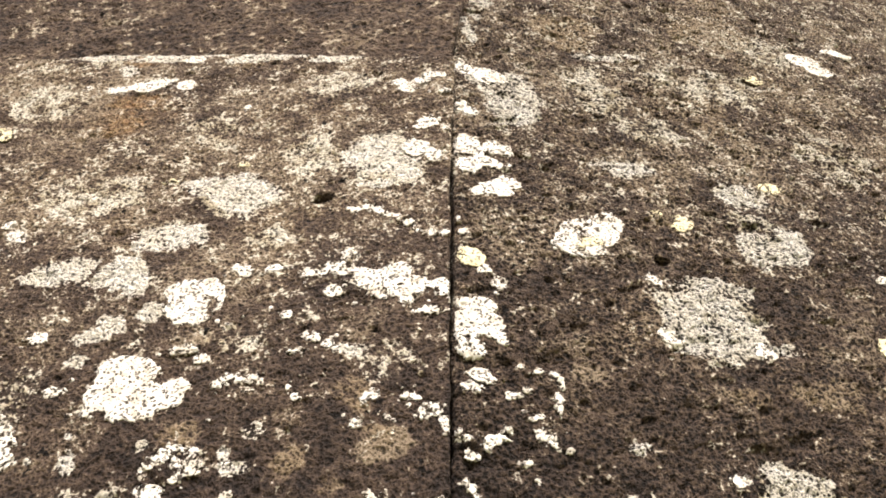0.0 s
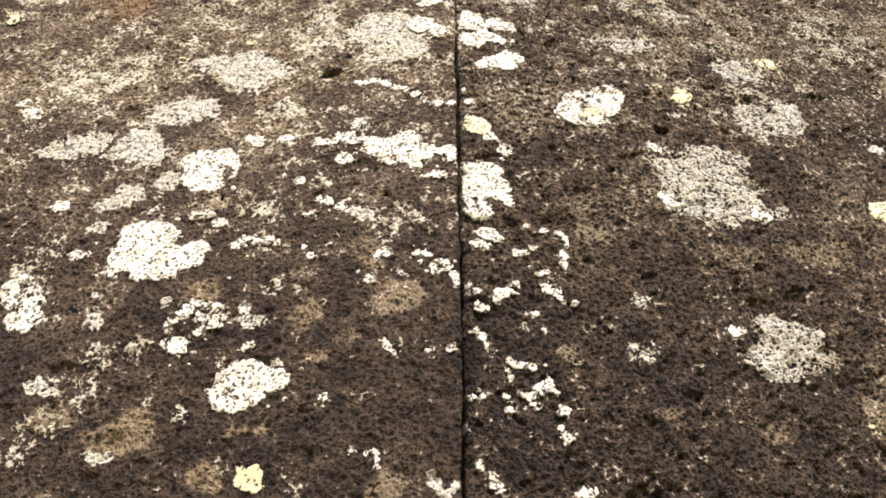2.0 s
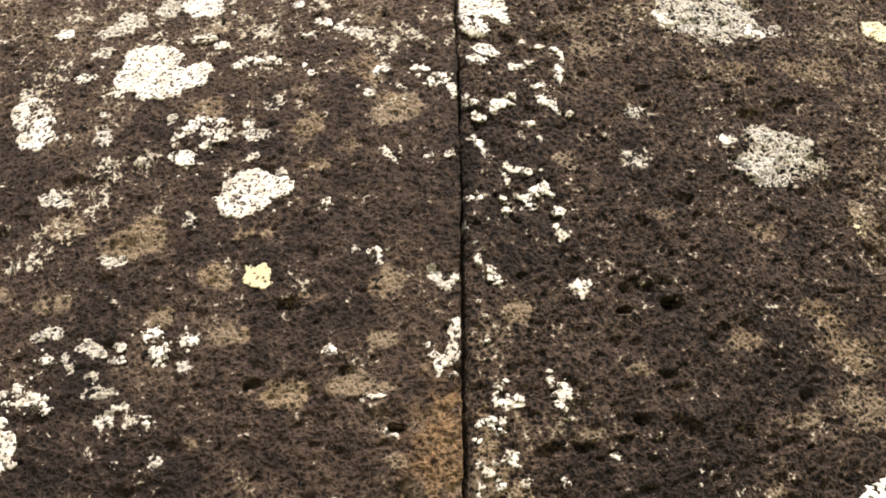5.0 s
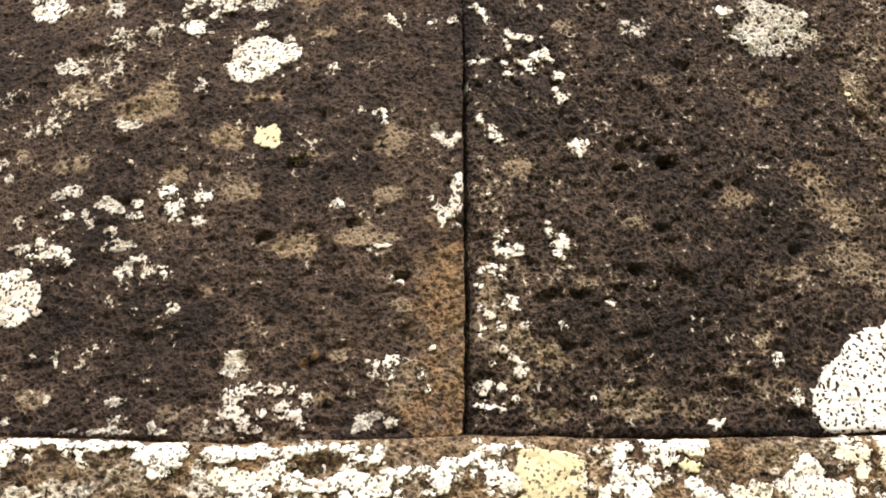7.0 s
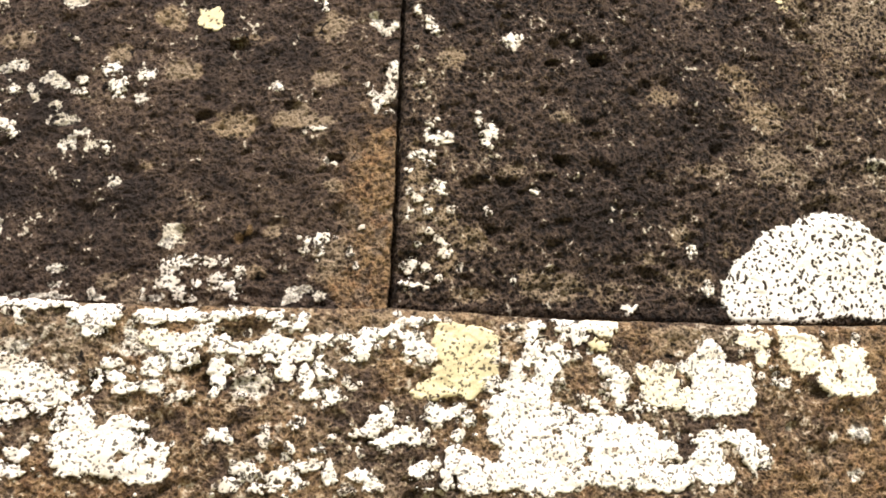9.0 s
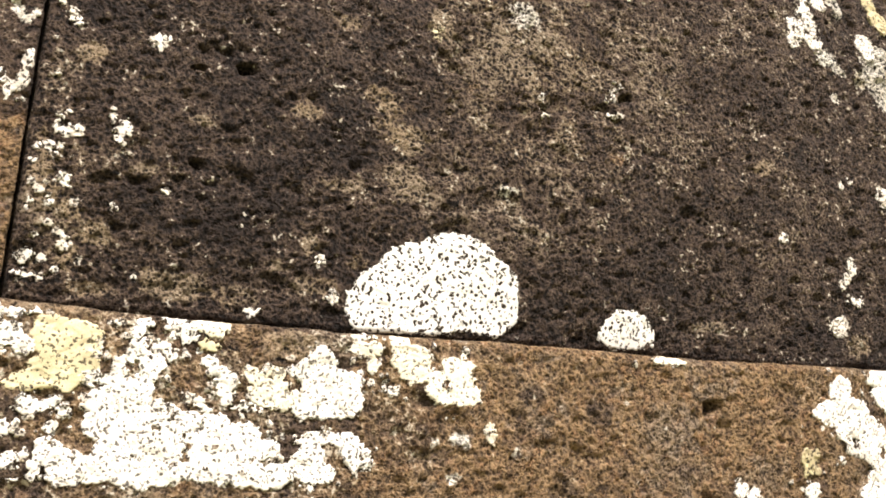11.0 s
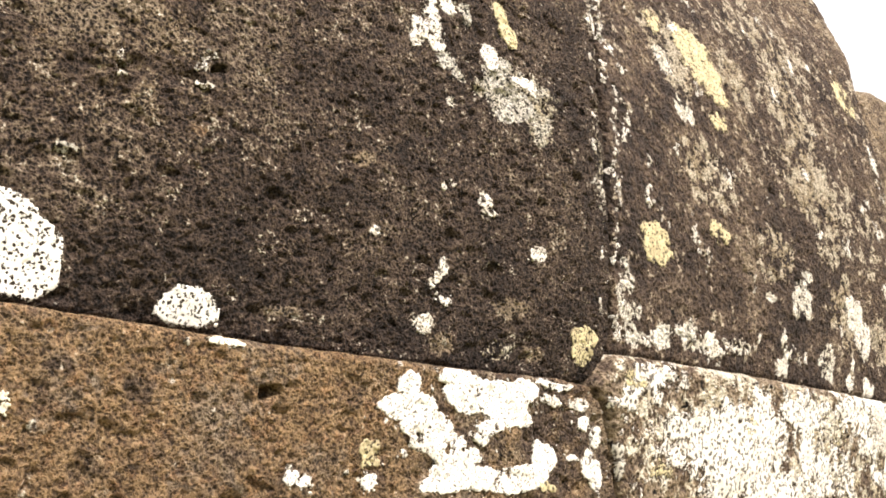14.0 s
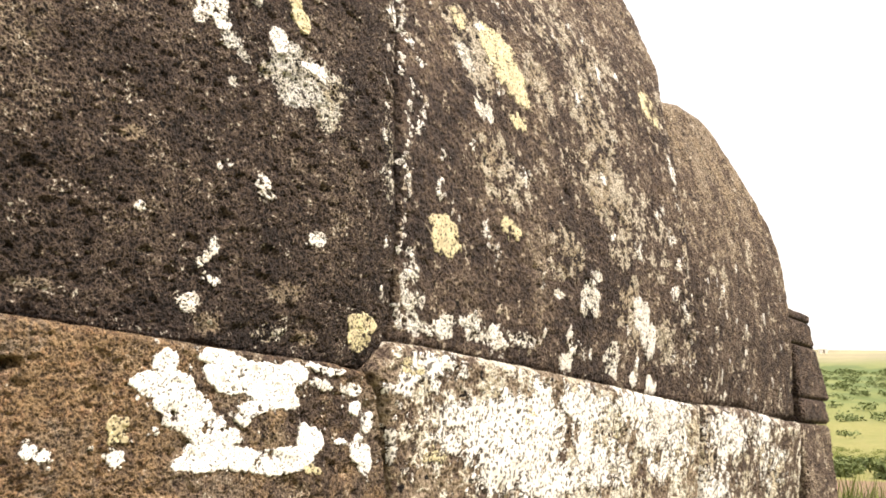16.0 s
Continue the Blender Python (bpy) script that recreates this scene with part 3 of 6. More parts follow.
colony(middle_block, "W", 0.62, (0.672, 1.243, 0.0555, 0.0938), (0.697, 1.190, 0.0233, 0.0396))
colony(middle_block, "W", 0.85, (0.660, 1.308, 0.0362, 0.0280))
colony(middle_block, "W", 0.9, (0.614, 1.337, 0.0166, 0.0278))
colony(middle_block, "W", 0.9, (0.572, 1.186, 0.0182, 0.0155), (0.585, 1.169, 0.0159, 0.0117))
colony(middle_block, "W", 0.88, (0.553, 1.053, 0.0217, 0.0284), (0.572, 1.043, 0.0148, 0.0169), (0.609, 1.047, 0.0241, 0.0166), (0.622, 1.035, 0.0129, 0.0104), (0.544, 0.991, 0.0223, 0.0204), (0.578, 1.005, 0.0219, 0.0178), (0.606, 0.992, 0.0146, 0.0089))
colony(middle_block, "W", 0.96, (0.564, 0.930, 0.0177, 0.0137), (0.596, 0.939, 0.0253, 0.0166), (0.580, 0.914, 0.0248, 0.0125), (0.541, 0.916, 0.0096, 0.0126))
colony(middle_block, "W", 0.9, (0.494, 0.810, 0.0073, 0.0070), (0.492, 0.847, 0.0025, 0.0115))
colony(middle_block, "W", 0.8, (0.707, 0.818, 0.0470, 0.0346), (0.665, 0.789, 0.0243, 0.0248), (0.740, 0.842, 0.0276, 0.0236), (0.682, 0.770, 0.0339, 0.0129))
colony(middle_block, "Y", 0.75, (0.884, 0.854, 0.0200, 0.0215))
colony(middle_block, "T", 0.8, (0.848, 0.866, 0.0248, 0.0201), (0.897, 1.533, 0.0839, 0.0865), (1.279, 1.602, 0.1375, 0.0811))
colony(middle_block, "W", 0.5, (1.018, 0.944, 0.0244, 0.0317), (1.054, 0.948, 0.0471, 0.0309))
colony(middle_block, "Y", 0.6, (1.112, 0.971, 0.0241, 0.0156))
colony(middle_block, "W", 0.42, (0.842, 1.002, 0.0531, 0.0247))
colony(middle_block, "G", 0.55, (0.944, 1.144, 0.0771, 0.0464), (0.853, 1.003, 0.0593, 0.0282), (0.888, 1.284, 0.0780, 0.0958), (1.210, 1.335, 0.0895, 0.0997))
colony(middle_block, "G", 0.5, (1.070, 1.356, 0.0847, 0.0773), (1.376, 1.547, 0.1232, 0.0985), (1.337, 1.101, 0.0861, 0.0855), (1.021, 0.858, 0.0702, 0.0385))
colony(middle_block, "W", 0.92, (1.506, 1.519, 0.0373, 0.0256), (1.483, 1.530, 0.0167, 0.0253), (1.517, 1.472, 0.0321, 0.0248), (1.640, 1.591, 0.0417, 0.0195))
colony(middle_block, "W", 0.6, (0.942, 1.430, 0.0555, 0.0135), (0.885, 1.434, 0.0139, 0.0079), (1.022, 1.449, 0.0213, 0.0086))
colony(middle_block, "W", 0.5, (1.074, 0.811, 0.0339, 0.0201), (1.023, 0.816, 0.0450, 0.0144))
colony(middle_block, "W", 0.75, (0.669, 1.589, 0.0069, 0.0980), (0.701, 1.595, 0.0112, 0.0328), (0.663, 1.493, 0.0131, 0.0359), (0.733, 1.665, 0.0294, 0.0215))
colony(middle_block, "Y", 0.45, (1.302, 1.391, 0.0225, 0.0161))
colony(middle_block, "Y", 0.5, (0.846, 0.874, 0.0138, 0.0098))
colony(left_block, "W", 0.72, (-0.121, 0.802, 0.0488, 0.0256), (-0.155, 0.795, 0.0222, 0.0115), (-0.086, 0.817, 0.0356, 0.0145))
colony(left_block, "W", 0.75, (-0.015, 0.787, 0.0348, 0.0332), (0.002, 0.754, 0.0214, 0.0214), (-0.050, 0.772, 0.0217, 0.0143))
colony(left_block, "W", 0.85, (0.087, 0.730, 0.0420, 0.0244), (0.077, 0.698, 0.0298, 0.0288), (0.111, 0.711, 0.0232, 0.0297), (0.092, 0.675, 0.0204, 0.0125))
colony(left_block, "W", 0.7, (0.027, 0.694, 0.0183, 0.0182))
colony(left_block, "W", 0.72, (-0.027, 0.672, 0.0207, 0.0176), (-0.040, 0.687, 0.0100, 0.0103), (-0.060, 0.655, 0.0264, 0.0128))
colony(left_block, "W", 0.8, (-0.131, 0.664, 0.0168, 0.0108))
colony(left_block, "W", 0.6, (-0.071, 0.612, 0.0146, 0.0120))
colony(left_block, "W", 0.88, (0.165, 0.762, 0.0118, 0.0125), (0.152, 0.769, 0.0084, 0.0086), (0.207, 0.760, 0.0150, 0.0084), (0.261, 0.743, 0.0182, 0.0081))
colony(left_block, "W", 0.85, (0.300, 0.750, 0.0230, 0.0171), (0.320, 0.774, 0.0115, 0.0149), (0.284, 0.697, 0.0114, 0.0117), (0.332, 0.736, 0.0163, 0.0132))
colony(left_block, "W", 0.86, (0.350, 0.718, 0.0322, 0.0212), (0.381, 0.732, 0.0229, 0.0164), (0.397, 0.702, 0.0177, 0.0188), (0.365, 0.687, 0.0237, 0.0101))
colony(left_block, "W", 0.95, (0.437, 0.694, 0.0147, 0.0104), (0.442, 0.680, 0.0116, 0.0102))
colony(left_block, "W", 0.8, (0.415, 0.645, 0.0196, 0.0062), (0.387, 0.668, 0.0119, 0.0064))
colony(left_block, "W", 0.95, (0.216, 0.664, 0.0088, 0.0088))
colony(left_block, "W", 0.92, (0.250, 0.614, 0.0094, 0.0058), (0.241, 0.622, 0.0047, 0.0048), (0.269, 0.603, 0.0094, 0.0070), (0.279, 0.592, 0.0039, 0.0046))
colony(left_block, "W", 0.5, (0.302, 0.588, 0.0199, 0.0092))
colony(left_block, "W", 0.9, (0.222, 0.594, 0.0093, 0.0044))
colony(left_block, "W", 0.92, (0.066, 0.615, 0.0112, 0.0071), (0.082, 0.616, 0.0080, 0.0059), (0.099, 0.597, 0.0095, 0.0070))
colony(left_block, "W", 0.93, (0.001, 0.576, 0.0356, 0.0329), (-0.019, 0.591, 0.0200, 0.0179), (0.040, 0.537, 0.0327, 0.0199), (0.008, 0.520, 0.0309, 0.0182), (-0.034, 0.543, 0.0219, 0.0194), (0.064, 0.550, 0.0156, 0.0131), (-0.054, 0.525, 0.0094, 0.0083))
colony(left_block, "W", 0.8, (-0.098, 0.563, 0.0112, 0.0077), (-0.082, 0.557, 0.0048, 0.0044))
colony(left_block, "W", 0.95, (0.117, 0.549, 0.0046, 0.0053), (0.128, 0.556, 0.0055, 0.0054), (0.138, 0.560, 0.0062, 0.0043), (0.150, 0.554, 0.0062, 0.0044), (0.167, 0.555, 0.0062, 0.0054), (0.175, 0.545, 0.0046, 0.0044), (0.158, 0.534, 0.0061, 0.0032))
colony(left_block, "W", 0.95, (0.211, 0.532, 0.0038, 0.0043), (0.218, 0.514, 0.0037, 0.0053))
colony(left_block, "W", 0.9, (0.310, 0.505, 0.0044, 0.0052), (0.320, 0.505, 0.0059, 0.0052), (0.306, 0.499, 0.0029, 0.0041))
colony(left_block, "W", 0.93, (0.363, 0.501, 0.0075, 0.0051), (0.373, 0.494, 0.0059, 0.0042))
colony(left_block, "W", 0.86, (0.381, 0.473, 0.0101, 0.0122), (0.392, 0.473, 0.0043, 0.0081))
colony(left_block, "W", 0.95, (0.290, 0.464, 0.0067, 0.0059), (0.296, 0.466, 0.0037, 0.0040))
colony(left_block, "W", 0.9, (0.332, 0.470, 0.0044, 0.0040))
colony(left_block, "W", 0.9, (0.400, 0.456, 0.0044, 0.0088), (0.403, 0.442, 0.0053, 0.0058))
colony(left_block, "W", 0.8, (-0.177, 0.507, 0.0253, 0.0291), (-0.157, 0.488, 0.0117, 0.0205), (-0.167, 0.460, 0.0232, 0.0182))
colony(left_block, "W", 0.7, (-0.140, 0.460, 0.0062, 0.0051), (-0.120, 0.456, 0.0038, 0.0071))
colony(left_block, "W", 0.5, (-0.071, 0.447, 0.0106, 0.0177), (-0.072, 0.488, 0.0061, 0.0051))
colony(left_block, "W", 0.9, (0.068, 0.444, 0.0261, 0.0117), (0.082, 0.423, 0.0223, 0.0131), (0.056, 0.441, 0.0149, 0.0116), (0.070, 0.410, 0.0110, 0.0090), (0.030, 0.428, 0.0059, 0.0055))
colony(left_block, "W", 0.7, (0.023, 0.460, 0.0090, 0.0098))
colony(left_block, "W", 0.86, (0.037, 0.392, 0.0176, 0.0127), (0.040, 0.383, 0.0109, 0.0090))
colony(left_block, "W", 0.45, (0.141, 0.415, 0.0183, 0.0115), (0.127, 0.436, 0.0074, 0.0135))
colony(left_block, "W", 0.5, (0.163, 0.469, 0.0133, 0.0140))
colony(left_block, "W", 0.9, (0.128, 0.379, 0.0072, 0.0045), (0.122, 0.373, 0.0036, 0.0036))
colony(left_block, "W", 1, (0.133, 0.345, 0.0171, 0.0087), (0.122, 0.331, 0.0340, 0.0191), (0.146, 0.323, 0.0268, 0.0172), (0.106, 0.299, 0.0245, 0.0168), (0.089, 0.314, 0.0141, 0.0103), (0.127, 0.300, 0.0210, 0.0126))
colony(left_block, "W", 0.95, (0.214, 0.287, 0.0048, 0.0043), (0.218, 0.289, 0.0028, 0.0034))
colony(left_block, "W", 0.9, (0.302, 0.353, 0.0049, 0.0052), (0.299, 0.362, 0.0028, 0.0035), (0.309, 0.343, 0.0028, 0.0044))
colony(left_block, "W", 0.8, (0.356, 0.345, 0.0042, 0.0043), (0.379, 0.343, 0.0069, 0.0069))
colony(left_block, "W", 0.93, (0.269, 0.211, 0.0033, 0.0031), (0.272, 0.199, 0.0033, 0.0038), (0.244, 0.215, 0.0020, 0.0039))
colony(left_block, "Y", 0.97, (0.122, 0.193, 0.0168, 0.0154), (0.113, 0.204, 0.0081, 0.0078))
colony(left_block, "T", 0.9, (0.068, 0.204, 0.0217, 0.0170), (0.081, 0.187, 0.0149, 0.0107), (0.217, 0.033, 0.0282, 0.0109), (0.235, 0.024, 0.0189, 0.0080), (0.265, 0.089, 0.0154, 0.0098))
colony(left_block, "T", 0.75, (0.274, 0.161, 0.0181, 0.0205), (0.079, 0.116, 0.0209, 0.0158), (0.003, 0.152, 0.0148, 0.0133), (0.141, 0.032, 0.0318, 0.0173), (0.166, 0.036, 0.0127, 0.0101), (0.326, 0.433, 0.0360, 0.0269), (0.348, 0.429, 0.0144, 0.0115))
colony(left_block, "T", 0.55, (-0.049, 0.267, 0.0316, 0.0202), (-0.014, 0.286, 0.0212, 0.0165), (-0.121, 0.302, 0.0288, 0.0253), (0.212, 0.353, 0.0198, 0.0139), (0.251, 0.379, 0.0177, 0.0135), (0.207, 0.418, 0.0217, 0.0234), (0.292, 0.510, 0.0299, 0.0315), (0.099, 0.637, 0.0201, 0.0147), (0.069, 0.474, 0.0302, 0.0205), (0.142, 0.253, 0.0124, 0.0096))
colony(left_block, "G", 0.4, (-0.094, 0.349, 0.0438, 0.0351), (-0.134, 0.287, 0.0358, 0.0419), (-0.036, 0.385, 0.0441, 0.0275), (-0.150, 0.566, 0.0485, 0.0448), (0.139, 0.629, 0.0478, 0.0360), (0.352, 0.555, 0.0451, 0.0444))
colony(left_block, "W", 0.5, (-0.141, 0.352, 0.0148, 0.0122), (-0.123, 0.341, 0.0102, 0.0069))
colony(left_block, "W", 0.6, (-0.063, 0.245, 0.0140, 0.0063), (-0.049, 0.239, 0.0056, 0.0047))
colony(left_block, "W", 0.5, (-0.007, 0.217, 0.0055, 0.0047), (0.042, 0.287, 0.0098, 0.0148), (0.161, 0.339, 0.0099, 0.0104))
colony(left_block, "W", 0.6, (-0.080, 0.118, 0.0093, 0.0114), (-0.087, 0.130, 0.0054, 0.0058))
colony(left_block, "W", 0.82, (-0.003, 0.106, 0.0106, 0.0085), (-0.009, 0.131, 0.0080, 0.0059), (-0.000, 0.098, 0.0053, 0.0057))
colony(left_block, "W", 0.82, (0.036, 0.118, 0.0092, 0.0058), (0.026, 0.114, 0.0053, 0.0043))
colony(left_block, "W", 0.72, (-0.050, 0.122, 0.0067, 0.0043), (-0.056, 0.101, 0.0066, 0.0035), (-0.116, 0.112, 0.0034, 0.0072), (-0.139, 0.112, 0.0067, 0.0071))
colony(left_block, "W", 0.5, (-0.138, 0.147, 0.0170, 0.0088), (-0.078, 0.062, 0.0184, 0.0083))
colony(left_block, "W", 0.9, (-0.058, 0.182, 0.0034, 0.0031))
colony(left_block, "W", 0.92, (-0.153, 0.061, 0.0093, 0.0084))
colony(left_block, "W", 0.78, (0.340, 0.160, 0.0077, 0.0088), (0.335, 0.176, 0.0052, 0.0059), (0.348, 0.148, 0.0077, 0.0073), (0.359, 0.157, 0.0054, 0.0074))
colony(left_block, "W", 0.9, (0.351, 0.086, 0.0069, 0.0152), (0.345, 0.059, 0.0089, 0.0108), (0.334, 0.047, 0.0113, 0.0081), (0.322, 0.059, 0.0050, 0.0041))
colony(left_block, "W", 0.9, (0.319, 0.073, 0.0038, 0.0034), (0.329, 0.037, 0.0063, 0.0034))
colony(left_block, "W", 0.93, (0.205, 0.080, 0.0033, 0.0035), (0.202, 0.084, 0.0020, 0.0021))
colony(middle_block, "W", 0.93, (0.466, 0.648, 0.0146, 0.0237), (0.492, 0.653, 0.0171, 0.0170), (0.528, 0.692, 0.0125, 0.0134), (0.468, 0.613, 0.0217, 0.0207), (0.497, 0.612, 0.0169, 0.0230), (0.460, 0.574, 0.0195, 0.0156), (0.449, 0.602, 0.0062, 0.0342), (0.505, 0.589, 0.0066, 0.0136))
colony(middle_block, "W", 0.93, (0.464, 0.530, 0.0168, 0.0109), (0.447, 0.508, 0.0148, 0.0105), (0.475, 0.522, 0.0126, 0.0088))
colony(middle_block, "Y", 0.7, (0.493, 0.754, 0.0198, 0.0205))
colony(middle_block, "W", 0.9, (0.509, 0.726, 0.0137, 0.0087))
colony(middle_block, "W", 0.96, (0.507, 0.495, 0.0102, 0.0041), (0.525, 0.503, 0.0058, 0.0038), (0.498, 0.492, 0.0051, 0.0042))
colony(middle_block, "W", 0.96, (0.569, 0.529, 0.0062, 0.0065), (0.577, 0.515, 0.0043, 0.0082), (0.568, 0.492, 0.0053, 0.0082), (0.566, 0.475, 0.0043, 0.0067))
colony(middle_block, "W", 0.95, (0.548, 0.533, 0.0070, 0.0033), (0.522, 0.541, 0.0051, 0.0033))
colony(middle_block, "W", 0.85, (0.538, 0.463, 0.0084, 0.0049), (0.525, 0.458, 0.0050, 0.0038))
colony(middle_block, "W", 0.9, (0.474, 0.429, 0.0117, 0.0067), (0.460, 0.422, 0.0083, 0.0068), (0.488, 0.443, 0.0050, 0.0054))
colony(middle_block, "W", 0.96, (0.540, 0.429, 0.0133, 0.0056), (0.550, 0.420, 0.0049, 0.0047), (0.529, 0.439, 0.0066, 0.0039))
colony(middle_block, "W", 0.95, (0.429, 0.431, 0.0053, 0.0038), (0.420, 0.440, 0.0036, 0.0037), (0.435, 0.405, 0.0094, 0.0058), (0.430, 0.410, 0.0047, 0.0048))
colony(middle_block, "W", 0.95, (0.507, 0.394, 0.0064, 0.0038), (0.569, 0.410, 0.0056, 0.0028))
colony(middle_block, "W", 0.9, (0.425, 0.359, 0.0063, 0.0071), (0.430, 0.346, 0.0040, 0.0035), (0.418, 0.368, 0.0039, 0.0044))
colony(middle_block, "W", 0.7, (0.514, 0.368, 0.0049, 0.0055))
colony(middle_block, "W", 0.86, (0.468, 0.316, 0.0093, 0.0052), (0.458, 0.324, 0.0063, 0.0042), (0.484, 0.315, 0.0079, 0.0044))
colony(middle_block, "W", 0.9, (0.493, 0.280, 0.0108, 0.0087), (0.475, 0.272, 0.0093, 0.0052), (0.506, 0.288, 0.0062, 0.0104), (0.480, 0.259, 0.0061, 0.0036), (0.511, 0.278, 0.0061, 0.0043), (0.454, 0.303, 0.0039, 0.0070))
colony(middle_block, "W", 0.85, (0.443, 0.251, 0.0061, 0.0051), (0.444, 0.272, 0.0046, 0.0035), (0.395, 0.272, 0.0055, 0.0041), (0.411, 0.271, 0.0038, 0.0042), (0.413, 0.239, 0.0029, 0.0024))
colony(middle_block, "W", 0.96, (0.516, 0.249, 0.0070, 0.0043), (0.521, 0.253, 0.0031, 0.0035))
colony(middle_block, "W", 0.96, (0.512, 0.212, 0.0061, 0.0079), (0.506, 0.224, 0.0031, 0.0064), (0.519, 0.215, 0.0046, 0.0040), (0.510, 0.204, 0.0038, 0.0040))
colony(middle_block, "W", 0.7, (0.386, 0.230, 0.0023, 0.0095), (0.394, 0.204, 0.0027, 0.0030), (0.465, 0.219, 0.0022, 0.0031))
colony(middle_block, "W", 0.92, (0.393, 0.177, 0.0048, 0.0037), (0.393, 0.185, 0.0021, 0.0030), (0.406, 0.165, 0.0057, 0.0044), (0.409, 0.154, 0.0069, 0.0052), (0.414, 0.147, 0.0041, 0.0037))
colony(middle_block, "W", 0.85, (0.385, 0.122, 0.0034, 0.0029), (0.389, 0.103, 0.0041, 0.0021), (0.387, 0.070, 0.0042, 0.0021))
colony(middle_block, "W", 0.96, (0.512, 0.138, 0.0045, 0.0038), (0.522, 0.141, 0.0059, 0.0045), (0.529, 0.135, 0.0043, 0.0030), (0.523, 0.126, 0.0044, 0.0037), (0.535, 0.140, 0.0021, 0.0045), (0.523, 0.120, 0.0022, 0.0029), (0.519, 0.134, 0.0059, 0.0045))
colony(middle_block, "W", 0.64, (0.864, 0.700, 0.0538, 0.0216), (0.924, 0.690, 0.0220, 0.0172), (0.820, 0.663, 0.0218, 0.0230), (0.856, 0.623, 0.0651, 0.0522), (0.784, 0.591, 0.0246, 0.0260), (0.870, 0.581, 0.0407, 0.0247))
colony(middle_block, "W", 0.85, (0.762, 0.596, 0.0133, 0.0164), (0.772, 0.585, 0.0094, 0.0091))
colony(middle_block, "W", 0.95, (0.909, 0.569, 0.0120, 0.0102), (0.908, 0.582, 0.0080, 0.0074), (0.923, 0.567, 0.0090, 0.0077))
colony(middle_block, "W", 0.5, (0.956, 0.575, 0.0254, 0.0141))
colony(middle_block, "W", 0.95, (0.774, 0.713, 0.0073, 0.0081), (0.784, 0.705, 0.0070, 0.0052))
colony(middle_block, "W", 0.55, (1.037, 0.797, 0.0595, 0.0389), (1.078, 0.815, 0.0294, 0.0330))
colony(middle_block, "W", 0.8, (0.657, 0.788, 0.0250, 0.0142))
colony(middle_block, "Y", 0.7, (0.697, 0.789, 0.0215, 0.0182))
colony(middle_block, "W", 0.86, (1.217, 0.733, 0.0154, 0.0123))
colony(middle_block, "Y", 0.75, (1.147, 0.585, 0.0247, 0.0225))
colony(middle_block, "W", 0.75, (0.853, 0.377, 0.0217, 0.0171), (0.872, 0.353, 0.0397, 0.0205), (0.837, 0.316, 0.0372, 0.0188), (0.848, 0.293, 0.0273, 0.0127), (0.903, 0.338, 0.0310, 0.0162), (0.918, 0.356, 0.0160, 0.0093))
colony(middle_block, "W", 0.85, (0.792, 0.361, 0.0121, 0.0079), (0.804, 0.365, 0.0055, 0.0058))
colony(middle_block, "W", 0.4, (0.653, 0.333, 0.0206, 0.0163), (0.665, 0.412, 0.0157, 0.0094))
colony(middle_block, "G", 0.7, (0.840, 0.633, 0.0985, 0.0917), (0.866, 0.334, 0.0673, 0.0559))
colony(middle_block, "T", 0.6, (0.623, 0.531, 0.0262, 0.0160), (0.540, 0.336, 0.0176, 0.0108), (0.807, 0.210, 0.0252, 0.0168), (0.729, 0.063, 0.0169, 0.0182), (0.869, 0.033, 0.0337, 0.0221), (0.656, 0.240, 0.0242, 0.0085), (0.966, 0.222, 0.0260, 0.0345), (0.992, 0.496, 0.0689, 0.0280), (0.855, 0.493, 0.0473, 0.0163))
colony(middle_block, "T", 0.8, (0.432, 0.108, 0.0200, 0.0130), (0.853, 0.088, 0.0301, 0.0191), (0.573, 0.022, 0.0151, 0.0062))
colony(left_block, "W", 0.7, (-0.229, 0.207, 0.0138, 0.0091), (-0.217, 0.183, 0.0061, 0.0071))
colony(left_block, "W", 0.65, (-0.058, 0.239, 0.0136, 0.0081), (-0.047, 0.242, 0.0075, 0.0054))
colony(left_block, "T", 0.95, (-0.199, 0.216, 0.0092, 0.0072))
colony(left_block, "W", 0.72, (-0.086, 0.128, 0.0088, 0.0067), (-0.072, 0.113, 0.0073, 0.0067), (-0.098, 0.121, 0.0059, 0.0050))
colony(left_block, "W", 0.88, (-0.006, 0.132, 0.0087, 0.0069), (-0.017, 0.127, 0.0044, 0.0043))
colony(left_block, "W", 0.9, (0.034, 0.115, 0.0101, 0.0076), (0.045, 0.117, 0.0043, 0.0051))
colony(left_block, "W", 0.9, (0.000, 0.103, 0.0072, 0.0074), (0.008, 0.106, 0.0036, 0.0042))
colony(left_block, "W", 0.45, (0.028, 0.082, 0.0086, 0.0082), (-0.109, 0.102, 0.0073, 0.0132))
colony(left_block, "W", 0.8, (-0.138, 0.110, 0.0073, 0.0049), (-0.051, 0.098, 0.0072, 0.0041), (-0.046, 0.118, 0.0058, 0.0050))
colony(left_block, "W", 0.65, (-0.084, 0.082, 0.0116, 0.0081), (-0.066, 0.058, 0.0180, 0.0065), (-0.049, 0.040, 0.0114, 0.0048))
colony(left_block, "W", 0.65, (-0.201, 0.112, 0.0075, 0.0101), (-0.201, 0.074, 0.0147, 0.0082))
colony(left_block, "W", 0.88, (-0.168, 0.077, 0.0073, 0.0083), (-0.157, 0.059, 0.0146, 0.0083), (-0.142, 0.049, 0.0087, 0.0065), (-0.182, 0.059, 0.0073, 0.0050))
